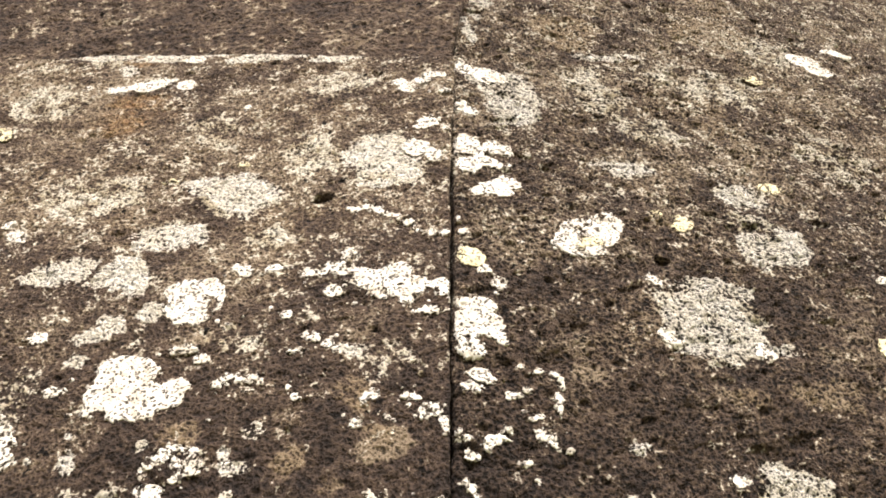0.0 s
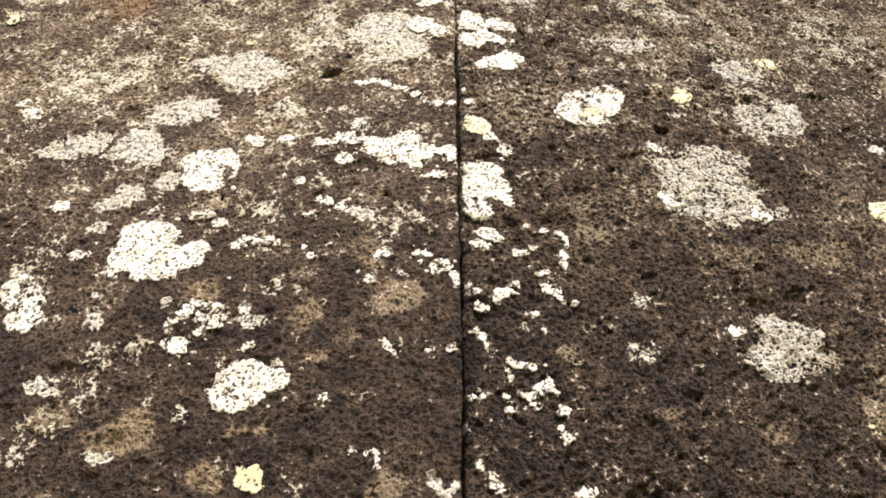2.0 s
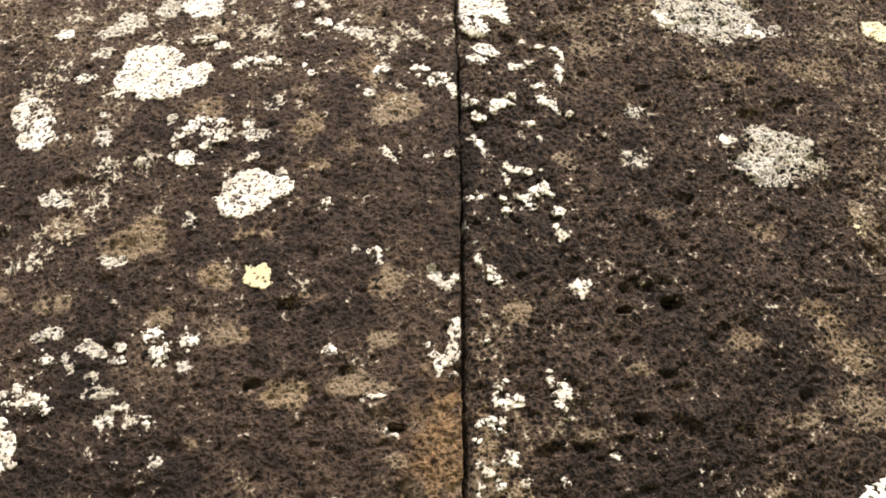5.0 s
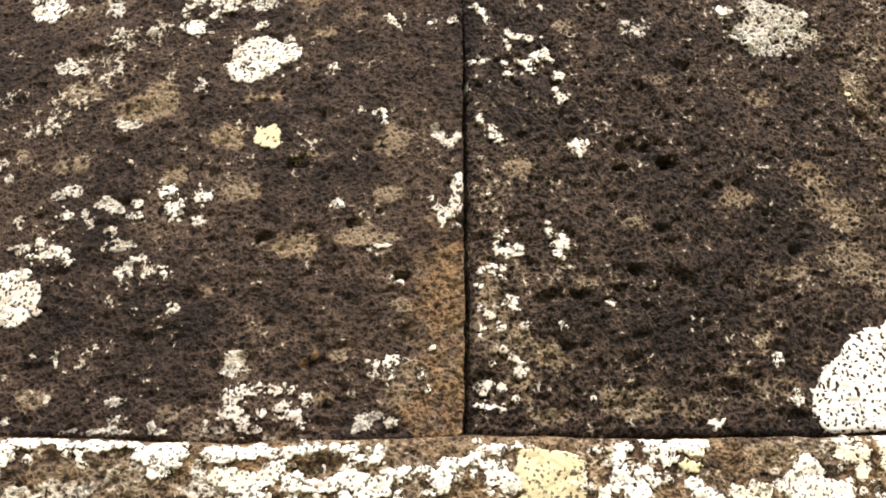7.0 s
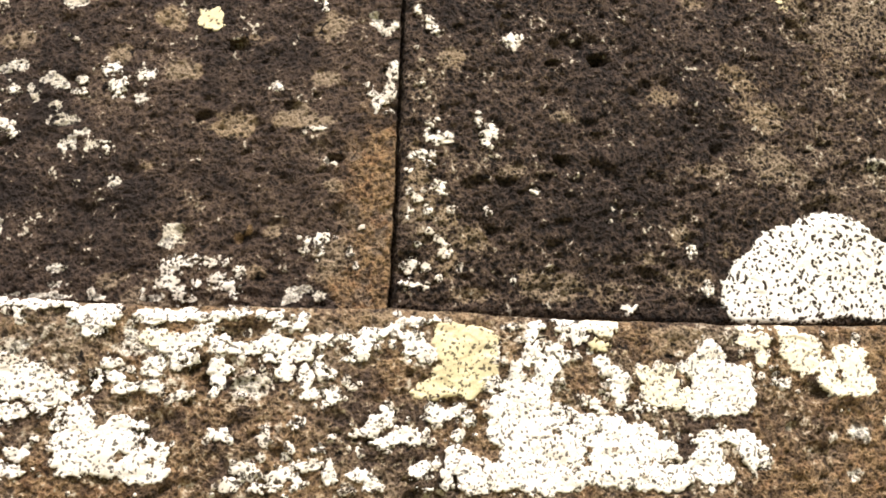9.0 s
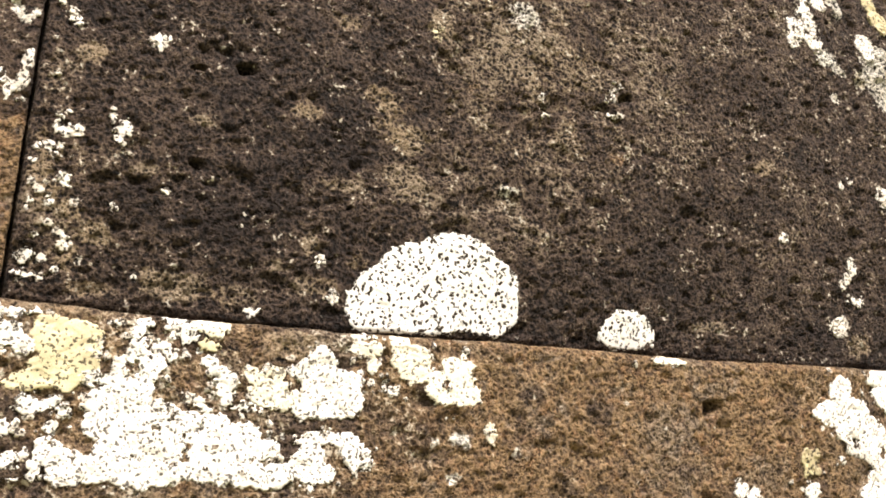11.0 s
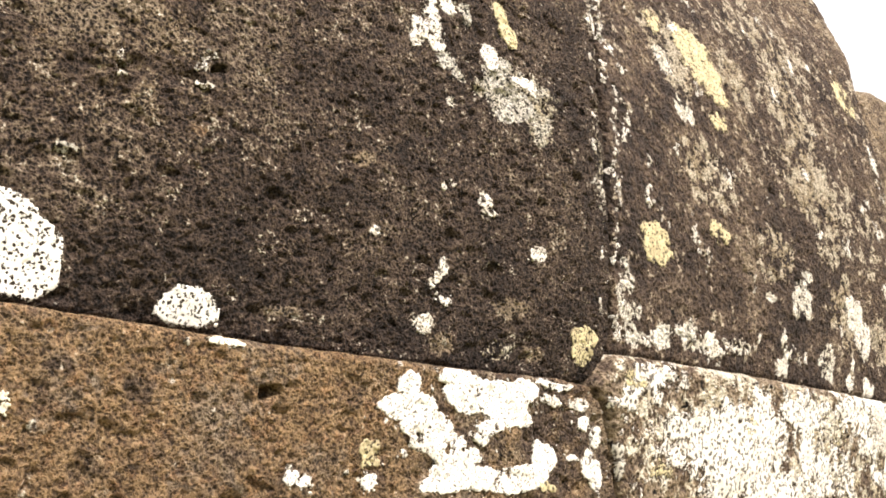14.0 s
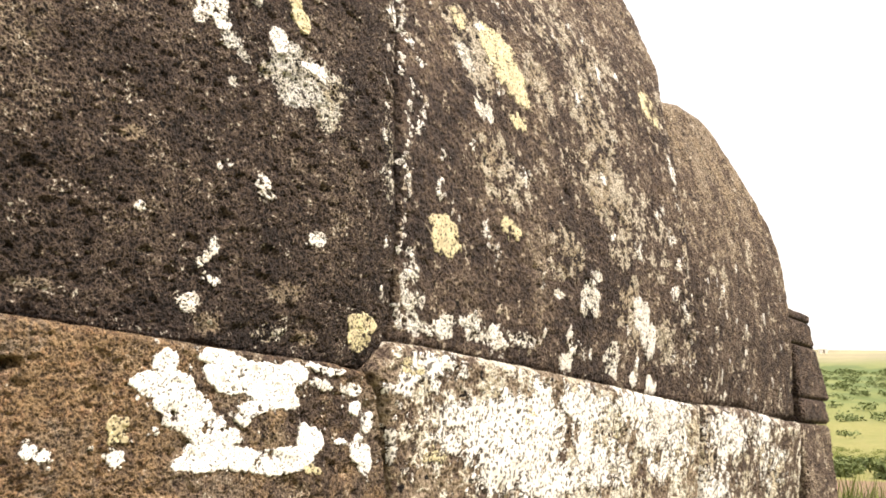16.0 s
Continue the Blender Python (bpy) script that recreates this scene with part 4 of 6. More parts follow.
colony(left_block, "W", 0.92, (-0.222, 0.012, 0.0254, 0.0238), (-0.189, 0.008, 0.0144, 0.0197), (-0.203, -0.018, 0.0287, 0.0108), (-0.207, 0.038, 0.0183, 0.0098))
colony(left_block, "W", 0.85, (-0.232, -0.041, 0.0057, 0.0069))
colony(left_block, "W", 0.97, (-0.028, 0.021, 0.0071, 0.0079), (-0.021, 0.017, 0.0085, 0.0094))
colony(left_block, "W", 0.45, (-0.067, 0.026, 0.0128, 0.0112), (-0.008, -0.035, 0.0084, 0.0076), (-0.054, -0.034, 0.0070, 0.0060))
colony(left_block, "W", 0.95, (0.207, 0.078, 0.0028, 0.0033), (0.246, 0.014, 0.0056, 0.0023), (0.256, 0.014, 0.0056, 0.0023))
colony(left_block, "W", 0.9, (0.273, 0.200, 0.0029, 0.0070), (0.274, 0.211, 0.0043, 0.0027))
colony(left_block, "W", 0.75, (0.263, -0.029, 0.0055, 0.0045), (0.269, -0.035, 0.0041, 0.0030))
colony(left_block, "T", 0.8, (0.006, 0.154, 0.0161, 0.0154), (0.091, 0.114, 0.0199, 0.0133), (0.108, 0.258, 0.0148, 0.0090))
colony(left_block, "T", 0.95, (0.268, 0.086, 0.0139, 0.0098), (0.153, 0.028, 0.0278, 0.0172), (0.128, 0.028, 0.0139, 0.0093), (0.219, 0.031, 0.0275, 0.0105), (0.228, 0.046, 0.0138, 0.0098), (0.247, 0.023, 0.0278, 0.0071))
colony(left_block, "T", 0.6, (0.283, 0.167, 0.0176, 0.0170), (0.181, 0.153, 0.0215, 0.0086), (0.266, -0.067, 0.0135, 0.0104), (-0.134, 0.187, 0.0300, 0.0124), (-0.019, 0.269, 0.0378, 0.0278), (0.034, -0.018, 0.0097, 0.0076))
colony(left_block, "G", 0.3, (-0.172, 0.248, 0.0231, 0.0223), (-0.212, 0.308, 0.0316, 0.0176))
colony(left_block, "W", 0.65, (-0.182, -0.074, 0.0057, 0.0045), (-0.154, -0.081, 0.0056, 0.0105), (-0.164, -0.133, 0.0035, 0.0052))
colony(left_block, "W", 0.6, (0.057, -0.125, 0.0095, 0.0066))
colony(left_block, "G", 0.85, (0.068, -0.112, 0.0204, 0.0147))
colony(left_block, "W", 0.9, (0.059, -0.158, 0.0108, 0.0093), (0.073, -0.149, 0.0122, 0.0057), (0.090, -0.148, 0.0095, 0.0057), (0.055, -0.176, 0.0135, 0.0085), (0.071, -0.188, 0.0094, 0.0091), (0.081, -0.200, 0.0094, 0.0042), (0.095, -0.180, 0.0054, 0.0056))
colony(left_block, "W", 0.9, (0.110, -0.155, 0.0067, 0.0057), (0.127, -0.156, 0.0054, 0.0035), (0.116, -0.176, 0.0094, 0.0056), (0.129, -0.186, 0.0093, 0.0049), (0.138, -0.196, 0.0040, 0.0070), (0.145, -0.168, 0.0060, 0.0064))
colony(left_block, "W", 0.55, (0.037, -0.194, 0.0135, 0.0049))
colony(left_block, "W", 0.8, (0.232, -0.140, 0.0093, 0.0072), (0.242, -0.148, 0.0121, 0.0085), (0.250, -0.135, 0.0080, 0.0085), (0.225, -0.150, 0.0053, 0.0057))
colony(left_block, "W", 0.9, (0.298, -0.125, 0.0040, 0.0028), (0.281, -0.157, 0.0033, 0.0071), (0.287, -0.175, 0.0027, 0.0028))
colony(left_block, "W", 0.78, (0.211, -0.205, 0.0092, 0.0083), (0.228, -0.200, 0.0092, 0.0055), (0.244, -0.209, 0.0092, 0.0062), (0.201, -0.214, 0.0066, 0.0056))
colony(left_block, "W", 0.65, (-0.221, -0.154, 0.0176, 0.0058))
colony(left_block, "W", 0.5, (-0.081, -0.145, 0.0138, 0.0065), (-0.082, -0.166, 0.0138, 0.0043))
colony(left_block, "W", 0.72, (-0.137, -0.175, 0.0138, 0.0028), (-0.103, -0.179, 0.0206, 0.0028), (-0.072, -0.183, 0.0137, 0.0021))
colony(left_block, "W", 0.75, (-0.037, -0.179, 0.0055, 0.0071), (-0.034, -0.188, 0.0123, 0.0035), (0.027, -0.183, 0.0027, 0.0035))
colony(left_block, "T", 0.6, (-0.185, -0.133, 0.0281, 0.0147), (-0.013, -0.167, 0.0205, 0.0157), (0.163, -0.174, 0.0167, 0.0127), (0.187, -0.120, 0.0134, 0.0108), (0.264, -0.165, 0.0331, 0.0352))
colony(left_block, "O", 1.2, (0.146, -0.126, 0.0081, 0.0079), (0.160, -0.116, 0.0054, 0.0057))
colony(left_block, "O", 1, (0.331, -0.042, 0.0149, 0.0602), (0.317, -0.136, 0.0224, 0.0784), (0.295, -0.197, 0.0374, 0.0312))
colony(middle_block, "W", 0.95, (0.386, -0.006, 0.0058, 0.0089), (0.400, -0.012, 0.0101, 0.0074), (0.415, -0.010, 0.0073, 0.0075), (0.392, 0.009, 0.0036, 0.0040))
colony(middle_block, "W", 0.9, (0.378, -0.032, 0.0073, 0.0076), (0.394, -0.033, 0.0044, 0.0046), (0.385, -0.047, 0.0104, 0.0045), (0.365, -0.035, 0.0042, 0.0038), (0.359, -0.053, 0.0033, 0.0030))
colony(middle_block, "W", 0.96, (0.399, -0.077, 0.0075, 0.0089), (0.393, -0.071, 0.0038, 0.0037))
colony(middle_block, "W", 0.92, (0.360, -0.083, 0.0056, 0.0043), (0.368, -0.091, 0.0071, 0.0057), (0.378, -0.099, 0.0043, 0.0036), (0.381, -0.110, 0.0058, 0.0043), (0.356, -0.108, 0.0042, 0.0043))
colony(middle_block, "W", 0.96, (0.380, -0.135, 0.0059, 0.0056))
colony(middle_block, "W", 0.95, (0.392, -0.147, 0.0058, 0.0035), (0.401, -0.154, 0.0060, 0.0042), (0.401, -0.165, 0.0075, 0.0070), (0.366, -0.152, 0.0043, 0.0028))
colony(middle_block, "W", 0.88, (0.357, -0.176, 0.0071, 0.0055), (0.346, -0.179, 0.0047, 0.0048), (0.352, -0.186, 0.0049, 0.0042), (0.374, -0.184, 0.0058, 0.0056), (0.391, -0.197, 0.0044, 0.0042))
colony(middle_block, "W", 0.87, (0.354, -0.204, 0.0101, 0.0028), (0.372, -0.208, 0.0058, 0.0035), (0.343, -0.202, 0.0041, 0.0028))
colony(middle_block, "W", 0.45, (0.415, -0.105, 0.0074, 0.0086), (0.418, -0.183, 0.0059, 0.0070))
colony(middle_block, "W", 0.97, (0.473, 0.005, 0.0061, 0.0047), (0.467, -0.005, 0.0074, 0.0046), (0.475, -0.008, 0.0061, 0.0046), (0.463, -0.018, 0.0045, 0.0046), (0.459, 0.010, 0.0030, 0.0062), (0.471, -0.022, 0.0031, 0.0030), (0.456, 0.014, 0.0022, 0.0031), (0.479, 0.001, 0.0039, 0.0039))
colony(middle_block, "W", 0.95, (0.529, -0.084, 0.0053, 0.0037), (0.461, -0.113, 0.0030, 0.0029))
colony(middle_block, "W", 0.8, (0.748, -0.175, 0.0065, 0.0060), (0.768, -0.221, 0.0066, 0.0103), (0.490, -0.204, 0.0029, 0.0056))
colony(middle_block, "W", 0.9, (0.650, -0.246, 0.0092, 0.0043))
colony(middle_block, "W", 0.6, (0.638, -0.112, 0.0040, 0.0060), (0.632, -0.127, 0.0066, 0.0030))
colony(middle_block, "T", 0.95, (0.437, -0.145, 0.0211, 0.0155), (0.531, -0.209, 0.0342, 0.0198), (0.554, -0.217, 0.0307, 0.0177), (0.584, 0.017, 0.0115, 0.0057))
colony(middle_block, "T", 0.55, (0.623, -0.226, 0.0309, 0.0180), (0.440, -0.220, 0.0370, 0.0125), (0.734, -0.148, 0.0148, 0.0165), (0.805, -0.171, 0.0207, 0.0137), (0.889, -0.044, 0.0352, 0.0329), (0.428, 0.101, 0.0193, 0.0126), (0.865, 0.068, 0.0282, 0.0178))
colony(middle_block, "T", 0.6, (0.400, -0.179, 0.0221, 0.0175), (0.403, -0.115, 0.0223, 0.0143), (0.684, -0.182, 0.0123, 0.0103), (0.745, -0.208, 0.0326, 0.0147), (0.782, -0.056, 0.0341, 0.0118), (0.889, 0.024, 0.0355, 0.0258), (0.728, 0.052, 0.0254, 0.0126), (0.500, -0.057, 0.0193, 0.0089), (0.375, -0.062, 0.0216, 0.0593))
colony(middle_block, "D", 1, (0.901, -0.185, 0.0551, 0.0435), (0.853, -0.215, 0.0499, 0.0395), (1.029, -0.196, 0.0310, 0.0254), (0.826, -0.235, 0.0374, 0.0340), (0.882, -0.194, 0.0506, 0.0417), (0.957, -0.176, 0.0679, 0.0490), (1.005, -0.209, 0.0560, 0.0505), (1.014, -0.238, 0.0469, 0.0353), (0.926, -0.243, 0.1034, 0.0298), (0.869, -0.252, 0.0635, 0.0196), (0.804, -0.247, 0.0190, 0.0194))
colony(middle_block, "D", 1, (1.279, -0.270, 0.0488, 0.0210), (1.279, -0.259, 0.0389, 0.0211))
colony(middle_block, "W", 0.85, (0.746, -0.167, 0.0069, 0.0049), (0.766, -0.223, 0.0070, 0.0080))
colony(middle_block, "W", 0.92, (0.647, -0.249, 0.0081, 0.0047))
colony(middle_block, "W", 0.85, (1.136, 0.119, 0.0055, 0.0098), (1.140, 0.089, 0.0089, 0.0039), (1.288, 0.150, 0.0059, 0.0053), (1.270, 0.133, 0.0051, 0.0062), (1.282, 0.103, 0.0133, 0.0040))
colony(middle_block, "W", 0.5, (1.126, 0.263, 0.0400, 0.0235), (1.058, -0.046, 0.0139, 0.0072))
colony(middle_block, "Y", 0.5, (0.959, 0.212, 0.0099, 0.0140))
colony(middle_block, "O", 0.5, (1.011, 0.124, 0.0140, 0.0098), (1.273, 0.025, 0.0156, 0.0116), (0.898, 0.078, 0.0119, 0.0093))
colony(base_block, "S", 0.97, (-0.184, -0.202, 0.0133, 0.0049), (-0.153, -0.206, 0.0242, 0.0044), (-0.117, -0.213, 0.0181, 0.0041), (-0.081, -0.220, 0.0242, 0.0052), (-0.051, -0.233, 0.0121, 0.0088), (-0.026, -0.233, 0.0212, 0.0131), (-0.033, -0.249, 0.0133, 0.0086), (-0.117, -0.226, 0.0060, 0.0050))
colony(base_block, "S", 0.97, (-0.207, -0.224, 0.0149, 0.0099), (-0.192, -0.213, 0.0120, 0.0063), (-0.213, -0.244, 0.0119, 0.0112))
colony(base_block, "W", 0.6, (0.009, -0.257, 0.0072, 0.0087))
colony(base_block, "C", 0.9, (0.039, -0.261, 0.0181, 0.0124))
colony(base_block, "S", 0.95, (0.047, -0.240, 0.0242, 0.0058), (0.029, -0.235, 0.0110, 0.0053), (0.071, -0.236, 0.0121, 0.0041), (0.107, -0.243, 0.0316, 0.0057), (0.132, -0.242, 0.0110, 0.0040))
colony(base_block, "S", 0.95, (0.095, -0.256, 0.0122, 0.0074), (0.076, -0.270, 0.0182, 0.0111), (0.057, -0.277, 0.0182, 0.0074), (0.109, -0.274, 0.0121, 0.0075), (0.123, -0.282, 0.0242, 0.0068), (0.142, -0.286, 0.0122, 0.0061))
colony(base_block, "S", 0.98, (0.169, -0.248, 0.0102, 0.0052), (0.178, -0.258, 0.0090, 0.0044), (0.194, -0.260, 0.0091, 0.0044), (0.204, -0.255, 0.0052, 0.0057), (0.202, -0.247, 0.0052, 0.0033))
colony(base_block, "S", 0.96, (0.167, -0.279, 0.0222, 0.0086), (0.148, -0.280, 0.0123, 0.0061), (0.192, -0.293, 0.0193, 0.0087), (0.205, -0.286, 0.0077, 0.0050), (0.172, -0.295, 0.0159, 0.0062), (0.181, -0.311, 0.0129, 0.0111))
colony(base_block, "S", 0.98, (0.216, -0.277, 0.0118, 0.0044), (0.236, -0.274, 0.0119, 0.0038), (0.252, -0.277, 0.0098, 0.0038), (0.264, -0.285, 0.0078, 0.0051), (0.229, -0.281, 0.0105, 0.0031), (0.270, -0.296, 0.0078, 0.0088), (0.259, -0.302, 0.0078, 0.0056))
colony(base_block, "S", 0.85, (0.107, -0.304, 0.0120, 0.0122), (0.103, -0.322, 0.0072, 0.0121))
colony(base_block, "S", 0.82, (0.062, -0.293, 0.0211, 0.0135), (0.038, -0.297, 0.0181, 0.0122))
colony(base_block, "S", 0.86, (0.031, -0.320, 0.0150, 0.0085), (0.060, -0.333, 0.0131, 0.0048))
colony(base_block, "W", 0.82, (-0.136, -0.292, 0.0415, 0.0151), (-0.166, -0.301, 0.0353, 0.0133), (-0.101, -0.304, 0.0298, 0.0170), (-0.071, -0.313, 0.0238, 0.0121), (-0.183, -0.305, 0.0233, 0.0084))
colony(base_block, "W", 0.6, (-0.136, -0.261, 0.0358, 0.0110), (-0.183, -0.256, 0.0178, 0.0061))
colony(base_block, "S", 0.86, (-0.013, -0.288, 0.0108, 0.0074), (-0.029, -0.308, 0.0072, 0.0134), (0.001, -0.320, 0.0132, 0.0085), (-0.011, -0.307, 0.0120, 0.0061))
colony(base_block, "W", 0.5, (0.145, -0.326, 0.0244, 0.0152), (0.009, -0.275, 0.0241, 0.0093))
colony(base_block, "S", 0.9, (0.203, -0.319, 0.0103, 0.0123), (0.223, -0.311, 0.0064, 0.0124), (0.232, -0.318, 0.0052, 0.0050), (0.207, -0.341, 0.0103, 0.0074), (0.233, -0.346, 0.0091, 0.0061), (0.254, -0.336, 0.0039, 0.0031))
colony(base_block, "S", 0.98, (0.292, -0.272, 0.0166, 0.0052), (0.313, -0.267, 0.0146, 0.0052), (0.338, -0.260, 0.0135, 0.0052), (0.354, -0.260, 0.0121, 0.0040), (0.329, -0.275, 0.0108, 0.0077), (0.334, -0.292, 0.0094, 0.0077), (0.350, -0.300, 0.0120, 0.0115), (0.342, -0.283, 0.0067, 0.0090), (0.278, -0.284, 0.0118, 0.0089))
colony(base_block, "Y", 1, (0.386, -0.289, 0.0268, 0.0232), (0.414, -0.298, 0.0263, 0.0278), (0.397, -0.326, 0.0368, 0.0217), (0.367, -0.345, 0.0333, 0.0126), (0.398, -0.277, 0.0301, 0.0111), (0.402, -0.348, 0.0208, 0.0089))
colony(base_block, "S", 0.88, (0.435, -0.303, 0.0068, 0.0130), (0.434, -0.338, 0.0153, 0.0115))
colony(base_block, "S", 0.96, (0.495, -0.271, 0.0102, 0.0055), (0.487, -0.284, 0.0086, 0.0067), (0.463, -0.271, 0.0075, 0.0034))
colony(base_block, "S", 0.88, (0.488, -0.300, 0.0148, 0.0092), (0.479, -0.313, 0.0087, 0.0052), (0.514, -0.305, 0.0187, 0.0106), (0.528, -0.310, 0.0091, 0.0079))
colony(base_block, "S", 0.95, (0.503, -0.325, 0.0160, 0.0144), (0.494, -0.340, 0.0115, 0.0117), (0.466, -0.328, 0.0086, 0.0129), (0.458, -0.344, 0.0098, 0.0096), (0.463, -0.364, 0.0279, 0.0102), (0.491, -0.363, 0.0142, 0.0116))
colony(base_block, "S", 0.96, (0.535, -0.261, 0.0223, 0.0067), (0.513, -0.258, 0.0089, 0.0045), (0.530, -0.273, 0.0103, 0.0069), (0.551, -0.285, 0.0104, 0.0121), (0.529, -0.286, 0.0045, 0.0040))
colony(base_block, "C", 0.96, (0.582, -0.273, 0.0244, 0.0123), (0.595, -0.281, 0.0105, 0.0068))
colony(base_block, "Y", 0.95, (0.578, -0.302, 0.0107, 0.0087))
colony(base_block, "S", 0.96, (0.579, -0.321, 0.0125, 0.0093), (0.592, -0.332, 0.0102, 0.0066), (0.601, -0.346, 0.0120, 0.0106), (0.596, -0.359, 0.0106, 0.0092), (0.602, -0.373, 0.0092, 0.0079))
colony(base_block, "S", 0.95, (0.553, -0.365, 0.0076, 0.0039), (0.624, -0.381, 0.0169, 0.0066))
colony(base_block, "C", 0.96, (0.637, -0.339, 0.0144, 0.0093), (0.666, -0.337, 0.0159, 0.0094), (0.659, -0.357, 0.0273, 0.0167), (0.687, -0.373, 0.0304, 0.0120))
colony(base_block, "S", 0.97, (0.735, -0.322, 0.0243, 0.0172), (0.734, -0.305, 0.0084, 0.0083), (0.717, -0.335, 0.0314, 0.0170), (0.746, -0.358, 0.0394, 0.0306), (0.767, -0.370, 0.0313, 0.0204), (0.725, -0.383, 0.0315, 0.0134), (0.780, -0.347, 0.0161, 0.0137))
colony(base_block, "C", 0.96, (0.792, -0.302, 0.0141, 0.0098), (0.787, -0.289, 0.0079, 0.0058), (0.807, -0.303, 0.0154, 0.0112), (0.808, -0.324, 0.0107, 0.0097), (0.810, -0.285, 0.0060, 0.0039))
colony(base_block, "T", 0.9, (-0.111, -0.245, 0.0420, 0.0154), (0.082, -0.255, 0.0244, 0.0075), (0.288, -0.256, 0.0398, 0.0092), (0.384, -0.253, 0.0569, 0.0074), (0.690, -0.298, 0.0557, 0.0207), (0.168, -0.268, 0.0253, 0.0050))
colony(base_block, "O", 0.5, (-0.165, -0.252, 0.0179, 0.0123), (-0.081, -0.235, 0.0181, 0.0093))
colony(base_block, "S", 0.86, (0.193, -0.372, 0.0088, 0.0052), (0.153, -0.387, 0.0061, 0.0102), (0.101, -0.381, 0.0120, 0.0089))
colony(base_block, "S", 0.95, (0.270, -0.390, 0.0144, 0.0066), (0.290, -0.378, 0.0132, 0.0067), (0.299, -0.365, 0.0066, 0.0054), (0.317, -0.395, 0.0202, 0.0094), (0.334, -0.399, 0.0082, 0.0067), (0.290, -0.401, 0.0105, 0.0040))
colony(base_block, "S", 0.88, (0.203, -0.421, 0.0101, 0.0052), (0.216, -0.405, 0.0064, 0.0039), (0.226, -0.425, 0.0051, 0.0091), (0.176, -0.429, 0.0087, 0.0089), (0.188, -0.439, 0.0063, 0.0090))
colony(base_block, "S", 0.82, (0.136, -0.421, 0.0084, 0.0063), (0.152, -0.444, 0.0182, 0.0063), (0.112, -0.436, 0.0084, 0.0088))
colony(base_block, "S", 0.9, (0.265, -0.440, 0.0130, 0.0066), (0.278, -0.453, 0.0131, 0.0079))
colony(base_block, "S", 0.95, (0.357, -0.369, 0.0113, 0.0082), (0.386, -0.367, 0.0098, 0.0055), (0.365, -0.376, 0.0211, 0.0055), (0.403, -0.381, 0.0084, 0.0055), (0.386, -0.399, 0.0084, 0.0062))
colony(base_block, "S", 0.9, (0.337, -0.436, 0.0135, 0.0107), (0.351, -0.454, 0.0203, 0.0120), (0.378, -0.431, 0.0171, 0.0169), (0.405, -0.446, 0.0242, 0.0203))
colony(base_block, "S", 0.94, (0.478, -0.358, 0.0292, 0.0141), (0.449, -0.372, 0.0252, 0.0140), (0.449, -0.400, 0.0251, 0.0174), (0.485, -0.394, 0.0219, 0.0176), (0.515, -0.388, 0.0297, 0.0177), (0.478, -0.435, 0.0367, 0.0312), (0.545, -0.396, 0.0229, 0.0143))
colony(base_block, "S", 0.94, (0.537, -0.431, 0.0414, 0.0353), (0.583, -0.418, 0.0310, 0.0287), (0.448, -0.448, 0.0290, 0.0171), (0.507, -0.465, 0.0444, 0.0139), (0.582, -0.454, 0.0383, 0.0178))
colony(base_block, "S", 0.95, (0.565, -0.371, 0.0079, 0.0058), (0.577, -0.382, 0.0062, 0.0043))
colony(base_block, "C", 0.95, (0.851, -0.304, 0.0158, 0.0227), (0.874, -0.324, 0.0256, 0.0258), (0.838, -0.355, 0.0142, 0.0077))
colony(base_block, "C", 0.94, (0.942, -0.325, 0.0265, 0.0161), (0.931, -0.345, 0.0385, 0.0143), (0.920, -0.364, 0.0273, 0.0181), (0.952, -0.369, 0.0231, 0.0174))
colony(base_block, "S", 0.95, (0.623, -0.413, 0.0238, 0.0160), (0.614, -0.434, 0.0236, 0.0180), (0.654, -0.432, 0.0202, 0.0146), (0.613, -0.463, 0.0392, 0.0179), (0.660, -0.472, 0.0322, 0.0144))
colony(base_block, "S", 0.96, (0.728, -0.424, 0.0334, 0.0104), (0.762, -0.425, 0.0256, 0.0105), (0.782, -0.441, 0.0212, 0.0135), (0.794, -0.456, 0.0171, 0.0135), (0.710, -0.449, 0.0245, 0.0162), (0.726, -0.468, 0.0247, 0.0132), (0.694, -0.459, 0.0113, 0.0102))
colony(base_block, "W", 0.75, (0.940, -0.431, 0.0127, 0.0094), (0.954, -0.436, 0.0074, 0.0109), (0.904, -0.434, 0.0072, 0.0077))
colony(base_block, "C", 0.9, (0.992, -0.414, 0.0072, 0.0055), (0.998, -0.430, 0.0066, 0.0079))
colony(base_block, "W", 0.6, (1.049, -0.318, 0.0079, 0.0057), (1.035, -0.455, 0.0061, 0.0095), (0.934, -0.486, 0.0125, 0.0077), (1.238, -0.384, 0.0063, 0.0042), (1.311, -0.424, 0.0060, 0.0051), (1.070, -0.372, 0.0047, 0.0033), (0.690, -0.314, 0.0063, 0.0030))
colony(base_block, "C", 0.96, (1.312, -0.317, 0.0168, 0.0055), (1.340, -0.319, 0.0169, 0.0056))
colony(base_block, "S", 0.86, (-0.132, -0.301, 0.0551, 0.0177), (-0.175, -0.304, 0.0242, 0.0114), (-0.083, -0.318, 0.0308, 0.0139), (-0.145, -0.319, 0.0488, 0.0089))
colony(base_block, "S", 0.84, (-0.206, -0.330, 0.0210, 0.0125), (-0.212, -0.354, 0.0180, 0.0186), (-0.188, -0.350, 0.0181, 0.0087), (-0.176, -0.370, 0.0181, 0.0155), (-0.206, -0.379, 0.0210, 0.0154))
